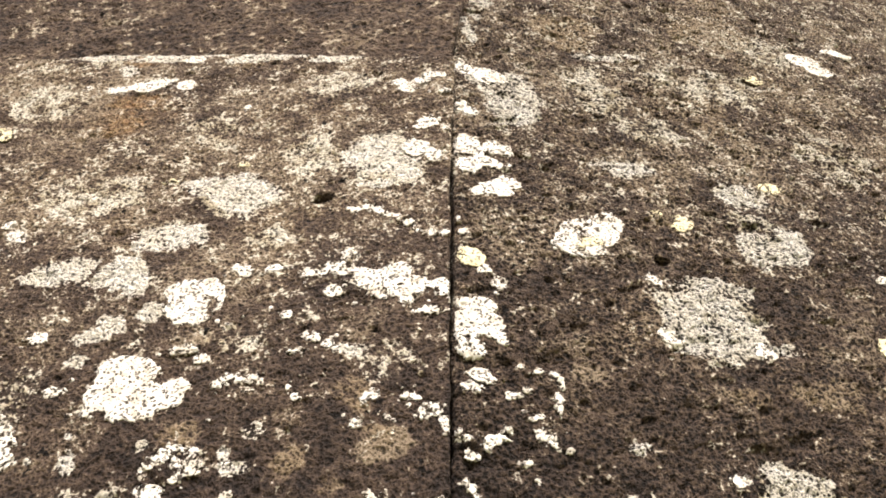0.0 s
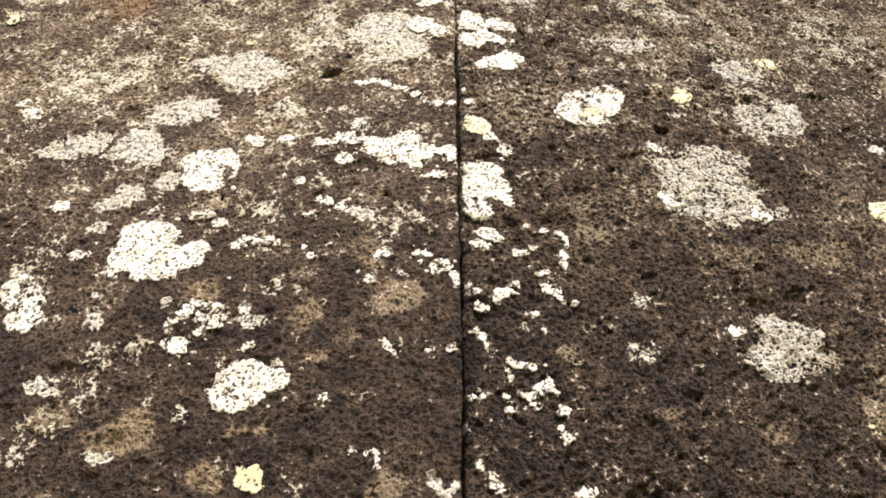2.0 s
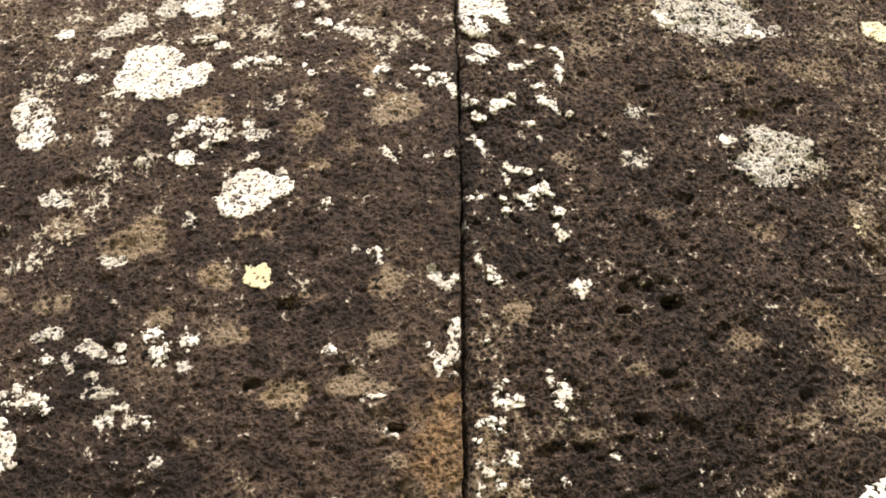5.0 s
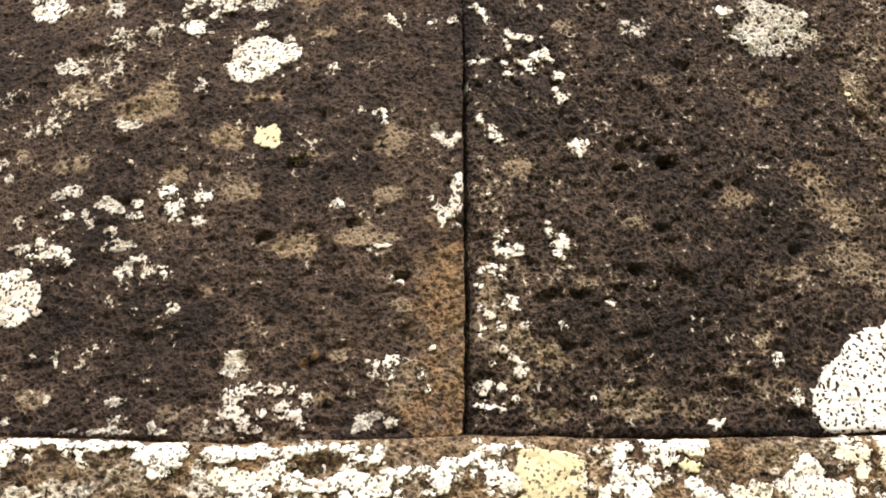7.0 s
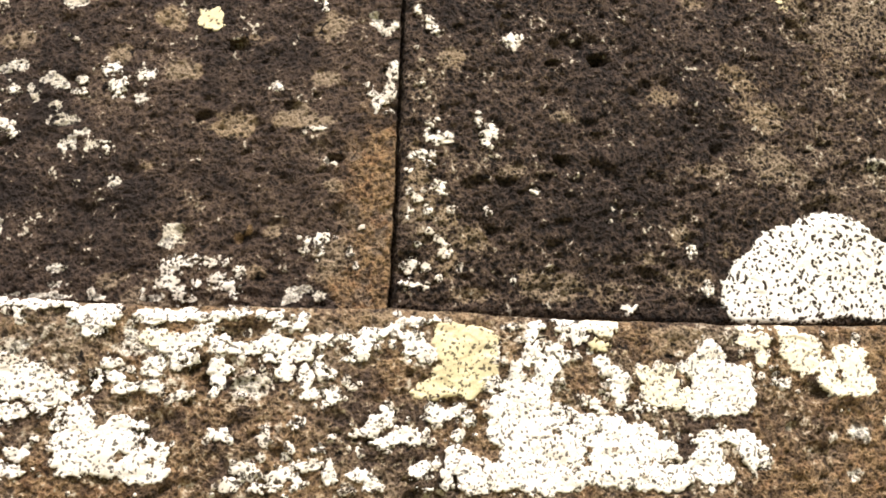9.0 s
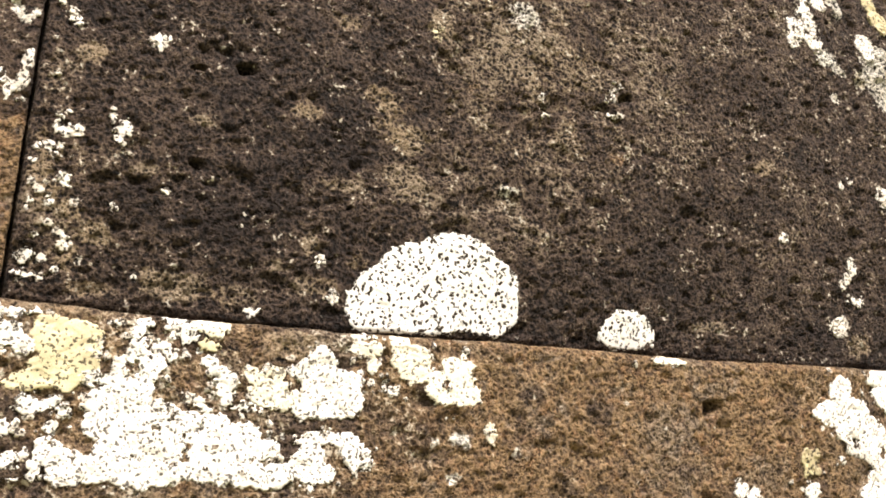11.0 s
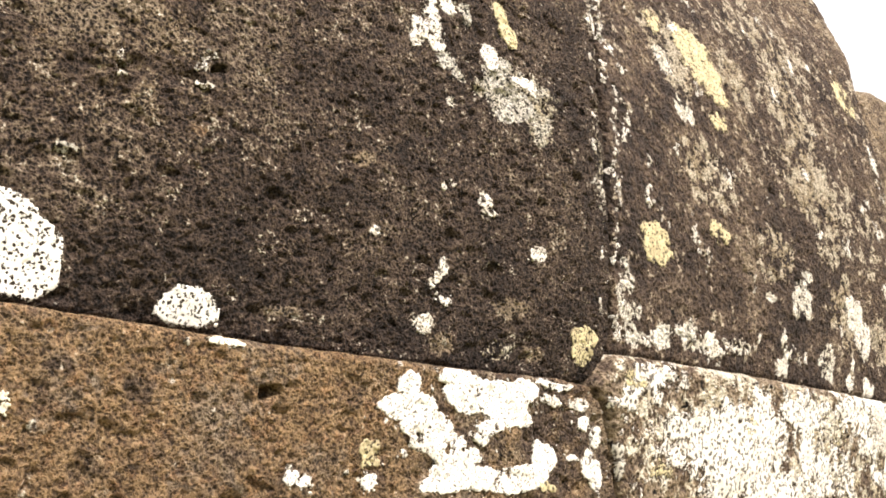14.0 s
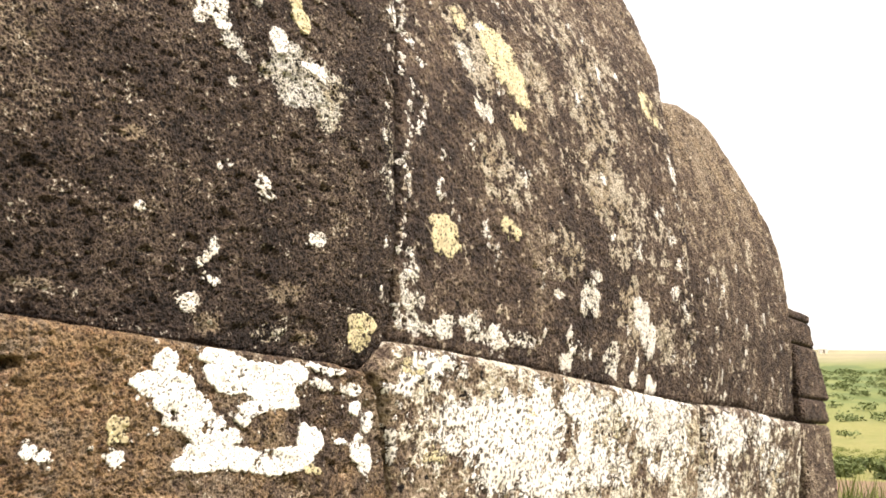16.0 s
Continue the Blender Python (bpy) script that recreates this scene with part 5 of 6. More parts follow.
colony(base_block, "S", 0.85, (-0.145, -0.341, 0.0183, 0.0063), (-0.121, -0.337, 0.0245, 0.0076), (-0.072, -0.345, 0.0306, 0.0113), (-0.048, -0.356, 0.0153, 0.0138))
colony(base_block, "S", 0.89, (-0.061, -0.380, 0.0244, 0.0155), (-0.030, -0.383, 0.0244, 0.0187), (-0.005, -0.366, 0.0184, 0.0138), (0.013, -0.381, 0.0183, 0.0187), (0.031, -0.395, 0.0184, 0.0155), (-0.043, -0.407, 0.0304, 0.0136), (0.018, -0.415, 0.0305, 0.0123), (-0.067, -0.398, 0.0182, 0.0093))
colony(base_block, "S", 0.83, (-0.152, -0.384, 0.0151, 0.0087), (-0.116, -0.387, 0.0121, 0.0087), (-0.134, -0.404, 0.0242, 0.0062))
colony(base_block, "S", 0.9, (0.154, -0.390, 0.0038, 0.0062), (0.183, -0.405, 0.0039, 0.0063), (0.165, -0.432, 0.0128, 0.0074), (0.205, -0.423, 0.0132, 0.0050), (0.227, -0.437, 0.0067, 0.0088), (0.128, -0.422, 0.0098, 0.0074))
colony(base_block, "S", 0.99, (1.698, -0.369, 0.0267, 0.0204), (1.672, -0.410, 0.0422, 0.0201), (1.716, -0.415, 0.0446, 0.0306), (1.746, -0.440, 0.0653, 0.0236), (1.782, -0.471, 0.0762, 0.0239), (1.837, -0.493, 0.0716, 0.0190), (1.659, -0.415, 0.0277, 0.0140))
colony(base_block, "S", 0.97, (1.817, -0.347, 0.0477, 0.0143), (1.836, -0.376, 0.0464, 0.0236), (1.864, -0.403, 0.0366, 0.0151), (1.913, -0.360, 0.0747, 0.0144), (1.967, -0.385, 0.0852, 0.0336), (2.004, -0.418, 0.0653, 0.0203), (1.934, -0.440, 0.0366, 0.0154), (2.043, -0.363, 0.0403, 0.0207), (1.907, -0.462, 0.0205, 0.0108))
colony(base_block, "S", 0.85, (2.149, -0.348, 0.0672, 0.0097), (2.239, -0.386, 0.0366, 0.0122), (2.135, -0.382, 0.0424, 0.0118))
colony(base_block, "S", 0.93, (2.115, -0.499, 0.0361, 0.0253), (2.096, -0.475, 0.0211, 0.0115))
colony(base_block, "S", 0.94, (1.839, -0.525, 0.0695, 0.0189), (1.929, -0.538, 0.0930, 0.0216), (1.804, -0.544, 0.0668, 0.0155), (2.043, -0.531, 0.0763, 0.0203), (2.005, -0.552, 0.0938, 0.0154))
colony(base_block, "S", 0.86, (2.257, -0.429, 0.0238, 0.0146), (2.306, -0.453, 0.0241, 0.0222), (2.280, -0.514, 0.0262, 0.0303), (2.313, -0.539, 0.0233, 0.0305), (2.220, -0.501, 0.0226, 0.0071))
colony(base_block, "V", 0.9, (1.615, -0.481, 0.0212, 0.0138), (1.620, -0.501, 0.0184, 0.0138))
colony(base_block, "S", 0.95, (1.621, -0.538, 0.0155, 0.0137))
colony(base_block, "S", 0.9, (1.459, -0.528, 0.0144, 0.0130), (1.483, -0.535, 0.0168, 0.0093), (1.691, -0.490, 0.0088, 0.0080))
colony(base_block, "V", 0.9, (2.127, -0.557, 0.0276, 0.0092))
colony(middle_block, "W", 0.82, (1.814, 0.425, 0.0212, 0.0365), (1.785, 0.359, 0.0301, 0.0247), (1.814, 0.385, 0.0223, 0.0305), (1.862, 0.440, 0.0311, 0.0242), (1.821, 0.335, 0.0238, 0.0218), (1.764, 0.328, 0.0204, 0.0158))
colony(middle_block, "W", 0.72, (1.848, 0.303, 0.0250, 0.0187), (1.925, 0.437, 0.0153, 0.0297), (1.878, 0.277, 0.0177, 0.0132), (1.852, 0.215, 0.0136, 0.0126))
colony(middle_block, "V", 0.78, (2.048, 0.472, 0.0237, 0.0286), (2.057, 0.441, 0.0262, 0.0221), (2.064, 0.414, 0.0217, 0.0196))
colony(middle_block, "W", 0.85, (1.982, 0.348, 0.0254, 0.0263), (2.088, 0.315, 0.0425, 0.0134), (2.118, 0.302, 0.0205, 0.0118))
colony(middle_block, "W", 0.62, (2.010, 0.314, 0.0508, 0.0284), (1.983, 0.268, 0.0225, 0.0409), (2.035, 0.258, 0.0636, 0.0385), (2.011, 0.221, 0.0376, 0.0191))
colony(middle_block, "G", 0.7, (2.061, 0.285, 0.1222, 0.0795), (2.126, 0.224, 0.0542, 0.0565))
colony(middle_block, "W", 0.8, (1.935, 0.014, 0.0171, 0.0223), (1.950, -0.002, 0.0218, 0.0096))
colony(middle_block, "W", 0.85, (1.823, 0.029, 0.0070, 0.0071), (1.850, 0.039, 0.0066, 0.0048), (2.103, -0.069, 0.0243, 0.0162), (1.645, -0.090, 0.0119, 0.0075))
colony(middle_block, "W", 0.97, (1.819, -0.132, 0.0116, 0.0157), (1.805, -0.156, 0.0133, 0.0089))
colony(middle_block, "W", 0.9, (1.828, -0.199, 0.0128, 0.0080), (1.788, -0.171, 0.0081, 0.0088))
colony(middle_block, "W", 0.98, (1.774, -0.244, 0.0251, 0.0143), (1.780, -0.257, 0.0125, 0.0110))
colony(middle_block, "W", 0.8, (1.279, 0.138, 0.0055, 0.0074), (1.302, 0.160, 0.0044, 0.0054))
colony(middle_block, "T", 0.7, (1.827, -0.282, 0.0396, 0.0275), (1.615, 0.043, 0.0259, 0.0158), (2.099, -0.287, 0.0392, 0.0189), (1.460, -0.254, 0.0372, 0.0099), (2.021, -0.197, 0.0436, 0.0235))
colony(middle_block, "G", 0.4, (1.992, -0.286, 0.0541, 0.0230))
colony(middle_block, "V", 0.78, (2.282, -0.235, 0.0504, 0.0226), (2.277, -0.273, 0.0415, 0.0249), (2.321, -0.226, 0.0233, 0.0128))
colony(right_block, "V", 0.85, (2.981, 0.676, 0.0862, 0.0615), (3.021, 0.614, 0.0902, 0.0642), (3.050, 0.557, 0.0730, 0.0374))
colony(right_block, "G", 0.7, (3.192, 0.630, 0.1219, 0.1010), (2.858, 0.317, 0.1092, 0.0610), (2.852, 0.559, 0.0789, 0.0695), (2.827, 0.677, 0.1159, 0.0945))
colony(right_block, "V", 0.7, (3.040, 0.453, 0.0429, 0.0251))
colony(right_block, "V", 0.95, (2.616, 0.035, 0.0508, 0.0413), (2.643, 0.002, 0.0398, 0.0193), (2.574, 0.057, 0.0310, 0.0149))
colony(right_block, "V", 0.65, (2.949, 0.111, 0.0451, 0.0316))
colony(right_block, "V", 0.6, (2.794, 0.711, 0.0356, 0.0382))
colony(right_block, "V", 0.6, (4.176, 0.848, 0.0845, 0.0906))
colony(right_block, "W", 0.75, (2.786, 0.590, 0.0328, 0.0343), (2.818, 0.442, 0.0259, 0.0343), (2.865, 0.438, 0.0193, 0.0259))
colony(right_block, "W", 0.75, (2.633, -0.206, 0.0451, 0.0258), (2.667, -0.180, 0.0204, 0.0174))
colony(right_block, "W", 0.6, (2.770, -0.176, 0.0546, 0.0223), (2.789, -0.212, 0.0607, 0.0179))
colony(right_block, "W", 0.85, (2.876, -0.203, 0.0379, 0.0306), (2.906, -0.224, 0.0346, 0.0199))
colony(right_block, "W", 0.9, (3.285, -0.241, 0.0457, 0.0237))
colony(right_block, "W", 0.4, (3.033, -0.196, 0.0772, 0.0222), (2.473, -0.097, 0.0327, 0.0626), (2.503, -0.164, 0.0315, 0.0414), (2.526, -0.217, 0.0570, 0.0165))
colony(right_block, "W", 0.78, (3.225, -0.040, 0.0281, 0.0140), (3.493, 0.052, 0.0227, 0.0150))
colony(right_block, "W", 0.7, (3.431, -0.031, 0.0519, 0.0516))
colony(right_block, "W", 0.88, (3.822, -0.041, 0.0633, 0.0551), (3.872, -0.115, 0.0603, 0.0597))
colony(right_block, "W", 0.65, (3.609, -0.215, 0.0491, 0.0519))
colony(right_block, "W", 0.85, (3.903, -0.282, 0.0392, 0.0272), (3.766, -0.261, 0.0273, 0.0268))
colony(right_block, "G", 0.6, (3.260, 0.088, 0.1295, 0.0904), (2.935, 0.234, 0.1245, 0.0694), (3.627, 0.388, 0.1802, 0.1319), (3.608, 0.656, 0.2064, 0.1521))
colony(base_right, "S", 0.74, (2.731, -0.431, 0.1395, 0.0575), (2.913, -0.454, 0.1651, 0.0831), (3.092, -0.465, 0.1465, 0.0954), (2.898, -0.560, 0.1360, 0.0602), (3.116, -0.593, 0.2244, 0.0556))
colony(base_right, "S", 0.78, (3.354, -0.494, 0.0577, 0.0766), (3.286, -0.377, 0.0899, 0.0269), (3.631, -0.362, 0.0867, 0.0329), (3.916, -0.427, 0.0813, 0.0778))

rng = random.Random(21)
for _ in range(28):
    patch(far_block, "W", rng.uniform(4.45, 5.55), rng.uniform(-0.30, 0.30), rng.uniform(0.006, 0.014), rng.uniform(0.010, 0.028), 0.8)
for _ in range(60):
    patch(right_block, "W", rng.uniform(2.5, 4.28), -0.22 + 1.3 * rng.random() ** 1.5, rng.uniform(0.008, 0.022), rng.uniform(0.010, 0.028), rng.uniform(0.6, 0.85))

left_block.build(wall, "grey-brown basalt block with white lichen and a rust stain")
middle_block.build(wall, "large dark porous basalt block with pitted face")
right_block.build(wall, "weathered basalt block streaked with pale and yellow lichen")
base_block.build(wall, "long rust-brown basalt base block crusted with white lichen")
base_right.build(wall, "basalt base block with pale grey lichen crust")
base_far.build(wall, "basalt base block with streaks of grey lichen")
upper_left.build(wall, "tan-brown basalt block of the upper course")
far_block.build(wall, "rounded brown basalt block at the wall's far end")


# the small stones that close the wall's end
END = (    # left, bottom, right, top, lean of the right side, soft, set back
    (5.60, 0.168, 6.00, 0.212, 0.012, 0.010, 0.0), (5.62, 0.042, 6.045, 0.166, 0.08, 0.014, 0.0), (5.68, -0.226, 6.165, 0.040, 0.125, 0.018, 0.0),
    (5.66, -0.346, 6.09, -0.228, 0.02, 0.016, 0.0), (5.60, -1.45, 6.09, -0.349, 0.0, 0.018, 0.0), (5.70, -0.10, 6.42, 0.13, 0.10, 0.03, 0.22),
)
for k, (x0, z0, x1, z1, slope, soft, back_by) in enumerate(END):
    stone = Block(lambda x, z, b=back_by: face_end(x, z) + b, [(z0, x0), (z1, x0)], [(z0, x1), (z1, x1 - slope)], [(x0, z0), (x1, z0)], [(x0, z1), (x1, z1)], 0.015, 80 + k,
                  soft=soft, tan=0.12 if k != 4 else 0.42, pale=-0.3 if k != 4 else 0.1, rust=0.15, gap=0.0, stuff=WEATHERED)
    stone.build(wall, "dark rough stone at the end of the wall")

# rubble core behind the facing stones
core = [(-0.9, 0.75, -1.45), (6.0, 0.75, -1.45), (6.0, 2.6, -1.45), (-0.9, 2.6, -1.45), (-0.9, 1.5, 2.0), (4.2, 1.3, 1.9), (4.2, 2.6, 1.9), (-0.9, 2.6, 2.0),
        (6.0, 0.75, 0.0), (6.0, 2.6, 0.0)]
part("rubble_core", core, [(0, 1, 8, 5, 4), (1, 2, 9, 8), (2, 3, 7, 6, 9), (3, 0, 4, 7), (4, 5, 6, 7), (5, 8, 9, 6), (0, 3, 2, 1)], STONE, wall, "rubble fill behind the facing stones")


# ---------------------------------------------------------------- lichen
LABEL = {"W": "white crusty lichen patch on basalt", "S": "thick chalky white lichen crust with lobed rim", "C": "thick cream-coloured lichen crust with lobed rim",
         "D": "round chalk-white lichen patch with dark pores", "Y": "pale yellow lichen rosette on basalt", "V": "dull olive-yellow lichen patch on weathered basalt"}
NAME = {"W": "white_lichen", "S": "thick_white_lichen", "C": "cream_lichen", "D": "round_white_lichen", "Y": "yellow_lichen", "V": "olive_lichen"}


flecks = {}


def largest(mask):
    """The largest connected piece of a grid of faces."""
    name = np.where(mask, np.arange(1, mask.size + 1).reshape(mask.shape), 0)
    while True:
        wide = np.pad(name, 1)
        h, w = mask.shape
        grown = np.maximum.reduce([wide[r:r + h, c:c + w] for r in range(3) for c in range(3)])
        grown = np.where(mask, grown, 0)
        if (grown == name).all():
            break
        name = grown
    counts = np.bincount(name.reshape(-1))
    counts[0] = 0
    return name == counts.argmax()


def crust(block, seed, kind, cover, lobes):
    """A crust of lichen that follows the stone: it rises out of the face where it grows and dips into it elsewhere."""
    spread = np.array(lobes)
    area = float((spread[:, 2] * spread[:, 3]).sum())
    near_by = spread[0, 0] < 2.3
    fleck = 0.00010 if near_by else 0.0011
    step = (0.0013 if area < 0.0012 else 0.0020) if near_by else 0.0045
    room = 0.008 if near_by else 0.016
    low, high = (spread[:, :2] - spread[:, 2:]).min(0) - room, (spread[:, :2] + spread[:, 2:]).max(0) + room
    nx, nz = int((high[0] - low[0]) / step) + 2, int((high[1] - low[1]) / step) + 2
    x, z = np.meshgrid(np.linspace(low[0], high[0], nx), np.linspace(low[1], high[1], nz))
    usual = float(np.sqrt(spread[:, 2] * spread[:, 3]).mean())
    sway = min(0.42 * usual, 0.006 if near_by else 0.02)
    crumb, crumb_at = (min(0.0036, 0.55 * usual), min(max(150, 1.5 / usual), 300)) if near_by else (0.012, 60)
    wx = x + 1.5 * sway * fbm(x, z, 0.6 / usual, seed, 3, 0.6) + 1.5 * crumb * fbm(x, z, crumb_at, seed + 11, 3, 0.7)
    wz = z + 1.5 * sway * fbm(x, z, 0.6 / usual, seed + 1, 3, 0.6) + 1.5 * crumb * fbm(x, z, crumb_at, seed + 12, 3, 0.7)
    depth = np.full(x.shape, -1.0)
    for cx, cz, rx, rz in lobes:
        r = np.sqrt(((wx - cx) / rx) ** 2 + ((wz - cz) / rz) ** 2)
        depth = np.maximum(depth, (1.12 + 0.3 * max(0, 1 - min(rx, rz) / 0.009) - r) * min(rx, rz))
    bare = 1 - cover
    size = 62 if usual > 0.016 else 105
    if not near_by:
        size *= 0.6
    lumps, clumps = fbm(x, z, size, seed, 5, 0.7), fbm(x, z, 0.28 * size, seed + 3, 2)
    rim = min(max(0.16 * usual, 0.0012), 0.0030) if near_by else 0.45 * usual
    if kind == "D":
        f = np.minimum(depth / 0.012 + 0.05, 0.75) + 0.30 * lumps
    elif kind in "YV":
        f = np.minimum(depth / rim, 0.60) + 0.95 * lumps + 0.4 * clumps - 0.9 * bare
    elif kind in "SC" and near_by:
        f = np.minimum(depth / rim, 0.65) + (1.0 + 1.2 * bare) * lumps + 0.5 * clumps - 1.2 * bare - 0.06
    else:
        f = np.minimum(depth / rim, 0.55) + min(1.05, 0.8 + 1.2 * bare) * lumps + 0.45 * clumps - 1.1 * bare
    f = np.where(depth < -0.6 * room, -1, f)
    cx, cz = float(spread[:, 0].mean()), float(spread[:, 1].mean())
    edge = block.inside(x, z)
    f = np.where(edge < 0.0015, -1, f)
    thick = 0.0010
    show = 0.22 if kind in "SCDY" else 0.45
    y = show * block.front(x, z) + (1 - show) * block.front(x, z, False) - 0.0006 - thick * np.tanh(11 * np.maximum(f, 0)) + 0.009 * np.clip(-3.5 * f, 0, 1)
    live = f > -0.30
    near = live[:-1, :-1] | live[:-1, 1:] | live[1:, 1:] | live[1:, :-1]
    ok = (edge > 0.0)
    near &= ok[:-1, :-1] & ok[:-1, 1:] & ok[1:, 1:] & ok[1:, :-1]
    if near.sum() < 3:
        return
    i = np.arange(nx * nz).reshape(nz, nx)
    quads = np.stack([i[:-1, :-1], i[:-1, 1:], i[1:, 1:], i[1:, :-1]], -1)
    place = np.stack([x, y, z], -1).reshape(-1, 3)
    growth = (1.6 * f + 0.5 * (cover - 0.78)).reshape(-1).astype(np.float32)
    main = largest(near)
    loose_bits = near if kind == "W" and area < fleck else near & ~main
    if loose_bits.any() and kind in "WSC":
        used, packed = np.unique(quads[loose_bits], return_inverse=True)
        flecks.setdefault(block.seed, []).append((place[used], packed.reshape(-1, 4), growth[used]))
    if kind == "W" and area < fleck:
        return
    used, packed = np.unique(quads[main], return_inverse=True)
    grow = growth[used]
    origin = np.array([cx, float(block.front(np.array([cx]), np.array([cz]))[0]), cz])
    verts = place[used] - origin
    me = sheet(NAME[kind], verts, packed.reshape(-1, 4))
    me.materials.append(CRUST[kind] if near_by or kind != "S" else FAR_CRUST)
    me.polygons.foreach_set("use_smooth", [True] * len(me.polygons))
    me.attributes.new("grow", "FLOAT", "POINT").data.foreach_set("value", grow)
    ob = new(NAME[kind], me)
    ob.location = origin
    tagged(ob, LABEL[kind], "lichen", NAME[kind] + " on the wall")


for home in (left_block, middle_block, right_block, base_block, base_right, base_far, far_block):
    for k, (kind, cover, lobes) in enumerate(home.colonies):
        crust(home, 1000 * home.seed + 7 * k, kind, cover, lobes)

for pieces in flecks.values():
    starts = np.cumsum([0] + [len(v) for v, _, _ in pieces])
    me = sheet("lichen_flecks", np.concatenate([v for v, _, _ in pieces]), np.concatenate([q + b for (_, q, _), b in zip(pieces, starts)]))
    me.materials.append(CRUST["W"])
    me.polygons.foreach_set("use_smooth", [True] * len(me.polygons))
    me.attributes.new("grow", "FLOAT", "POINT").data.foreach_set("value", np.concatenate([g for _, _, g in pieces]))
    tagged(new("lichen_flecks", me), "small white lichen flecks strewn over basalt", "lichen", kind="stuff")


def spots(block, name, n, seed, size):
    """Loose lichen dots strewn round the larger patches."""
    rng = random.Random(seed)
    homes = [p for p in block.patches if p[0] in "WSCD"]
    xs, zs, rs = [], [], []
    while len(xs) < n and homes:
        _, cx, cz, rx, rz, _ = rng.choice(homes)
        a, far = rng.uniform(0, math.tau), 0.9 + abs(rng.gauss(0, 1.1))
        xs.append(cx + rx * far * math.cos(a))
        zs.append(cz + rz * far * math.sin(a))
        rs.append(size * rng.uniform(0.35, 1.0) ** 1.6)
    xs, zs, rs = np.array(xs), np.array(zs), np.array(rs)
    verts, faces = [], []
    ring = [(math.cos(k * math.tau / 7), math.sin(k * math.tau / 7)) for k in range(7)]
    keep = block.inside(xs, zs) > 0.004
    for x, z, r in zip(xs[keep], zs[keep], rs[keep]):
        px = [x] + [x + r * c * rng.uniform(0.6, 1.3) for c, s in ring] + [x + 0.55 * r * c for c, s in ring]
        pz = [z] + [z + r * s * rng.uniform(0.6, 1.3) for c, s in ring] + [z + 0.55 * r * s for c, s in ring]
        py = block.front(np.array(px), np.array(pz))
        lift = [0.0016] + [-0.0012] * 7 + [0.0014] * 7
        b = len(verts)
        verts += [(p, q - h, w) for p, q, w, h in zip(px, py.tolist(), pz, lift)]
        for k in range(7):
            m = (k + 1) % 7
            faces += [(b, b + 8 + k, b + 8 + m), (b + 8 + k, b + 1 + k, b + 1 + m, b + 8 + m)]
    me = bpy.data.meshes.new(name)
    me.from_pydata(verts, [], faces)
    me.materials.append(CRUST["W"])
    me.polygons.foreach_set("use_smooth", [True] * len(me.polygons))
    me.attributes.new("grow", "FLOAT", "POINT").data.foreach_set("value", np.full(len(verts), 0.2, np.float32))
    tagged(new(name, me), "scattered small white lichen dots on basalt", "lichen", kind="stuff")


spots(left_block, "lichen_dots", 620, 1, 0.0055)
spots(middle_block, "lichen_dots", 260, 2, 0.006)
spots(base_block, "lichen_dots", 900, 3, 0.0085)
spots(right_block, "lichen_dots", 300, 4, 0.013)
spots(base_right, "lichen_dots", 260, 5, 0.013)


# ---------------------------------------------------------------- ground, hill and plants
def rise(x, y):
    """Height of the land: level by the wall, climbing to a low ridge beyond its far end."""
    d = np.maximum(0, x - 12 + 0.15 * np.abs(y))
    h = -1.25 + 0.012 * np.minimum(d, 60) + 9 * np.clip((d - 60) / 180, 0, 1) ** 1.4 + 50 * np.clip((d - 170) / 480, 0, 1) ** 1.3
    h = h - 40 * np.clip((d - 680) / 900, 0, 1)
    w = np.clip(d / 60, 0, 1)
    return h + w * 0.35 * fbm(x, y, 0.06, 301, 3) + np.clip(d / 400, 0, 1) * 2.5 * fbm(x, y, 0.008, 303, 3) + 0.03 * fbm(x, y, 0.9, 302, 3)


def ground_material():
    t = Tree("pasture")
    far, mid, near = t.noise(0.03, 6, 0.65), t.noise(0.5, 5, 0.65), t.noise(14, 4, 0.65)
    grass = t.mix(t.step(far, 0.42, 0.58), (0.20, 0.198, 0.056), (0.150, 0.170, 0.045))
    grass = t.mix(t.step(mid, 0.40, 0.62), grass, (0.245, 0.215, 0.080))
    grass = t.mix(t.step(near, 0.35, 0.6), (0.135, 0.137, 0.045), grass)
    scrub = t.mix(t.step(far, 0.44, 0.56), (0.085, 0.115, 0.036), (0.155, 0.172, 0.058))
    grass = t.mix(t.attr("scrub"), grass, scrub)
    # Far ridge: straw colour, with the haze of distance painted into it.
    grass = t.mix(t.attr("dry_haze"), grass, t.mix(t.step(far, 0.4, 0.6), (0.30, 0.255, 0.15), (0.215, 0.195, 0.12)))
    soil = t.mix(near, (0.135, 0.080, 0.052), (0.22, 0.145, 0.095))
    colour = t.mix(t.step(t.sum("MULTIPLY_ADD", t.sum("SUBTRACT", mid, 0.5), 0.7, t.attr("bare")), 0.3, 0.6), grass, soil)
    return t.finish(colour, 0.95, near, 0.05, 0.6)


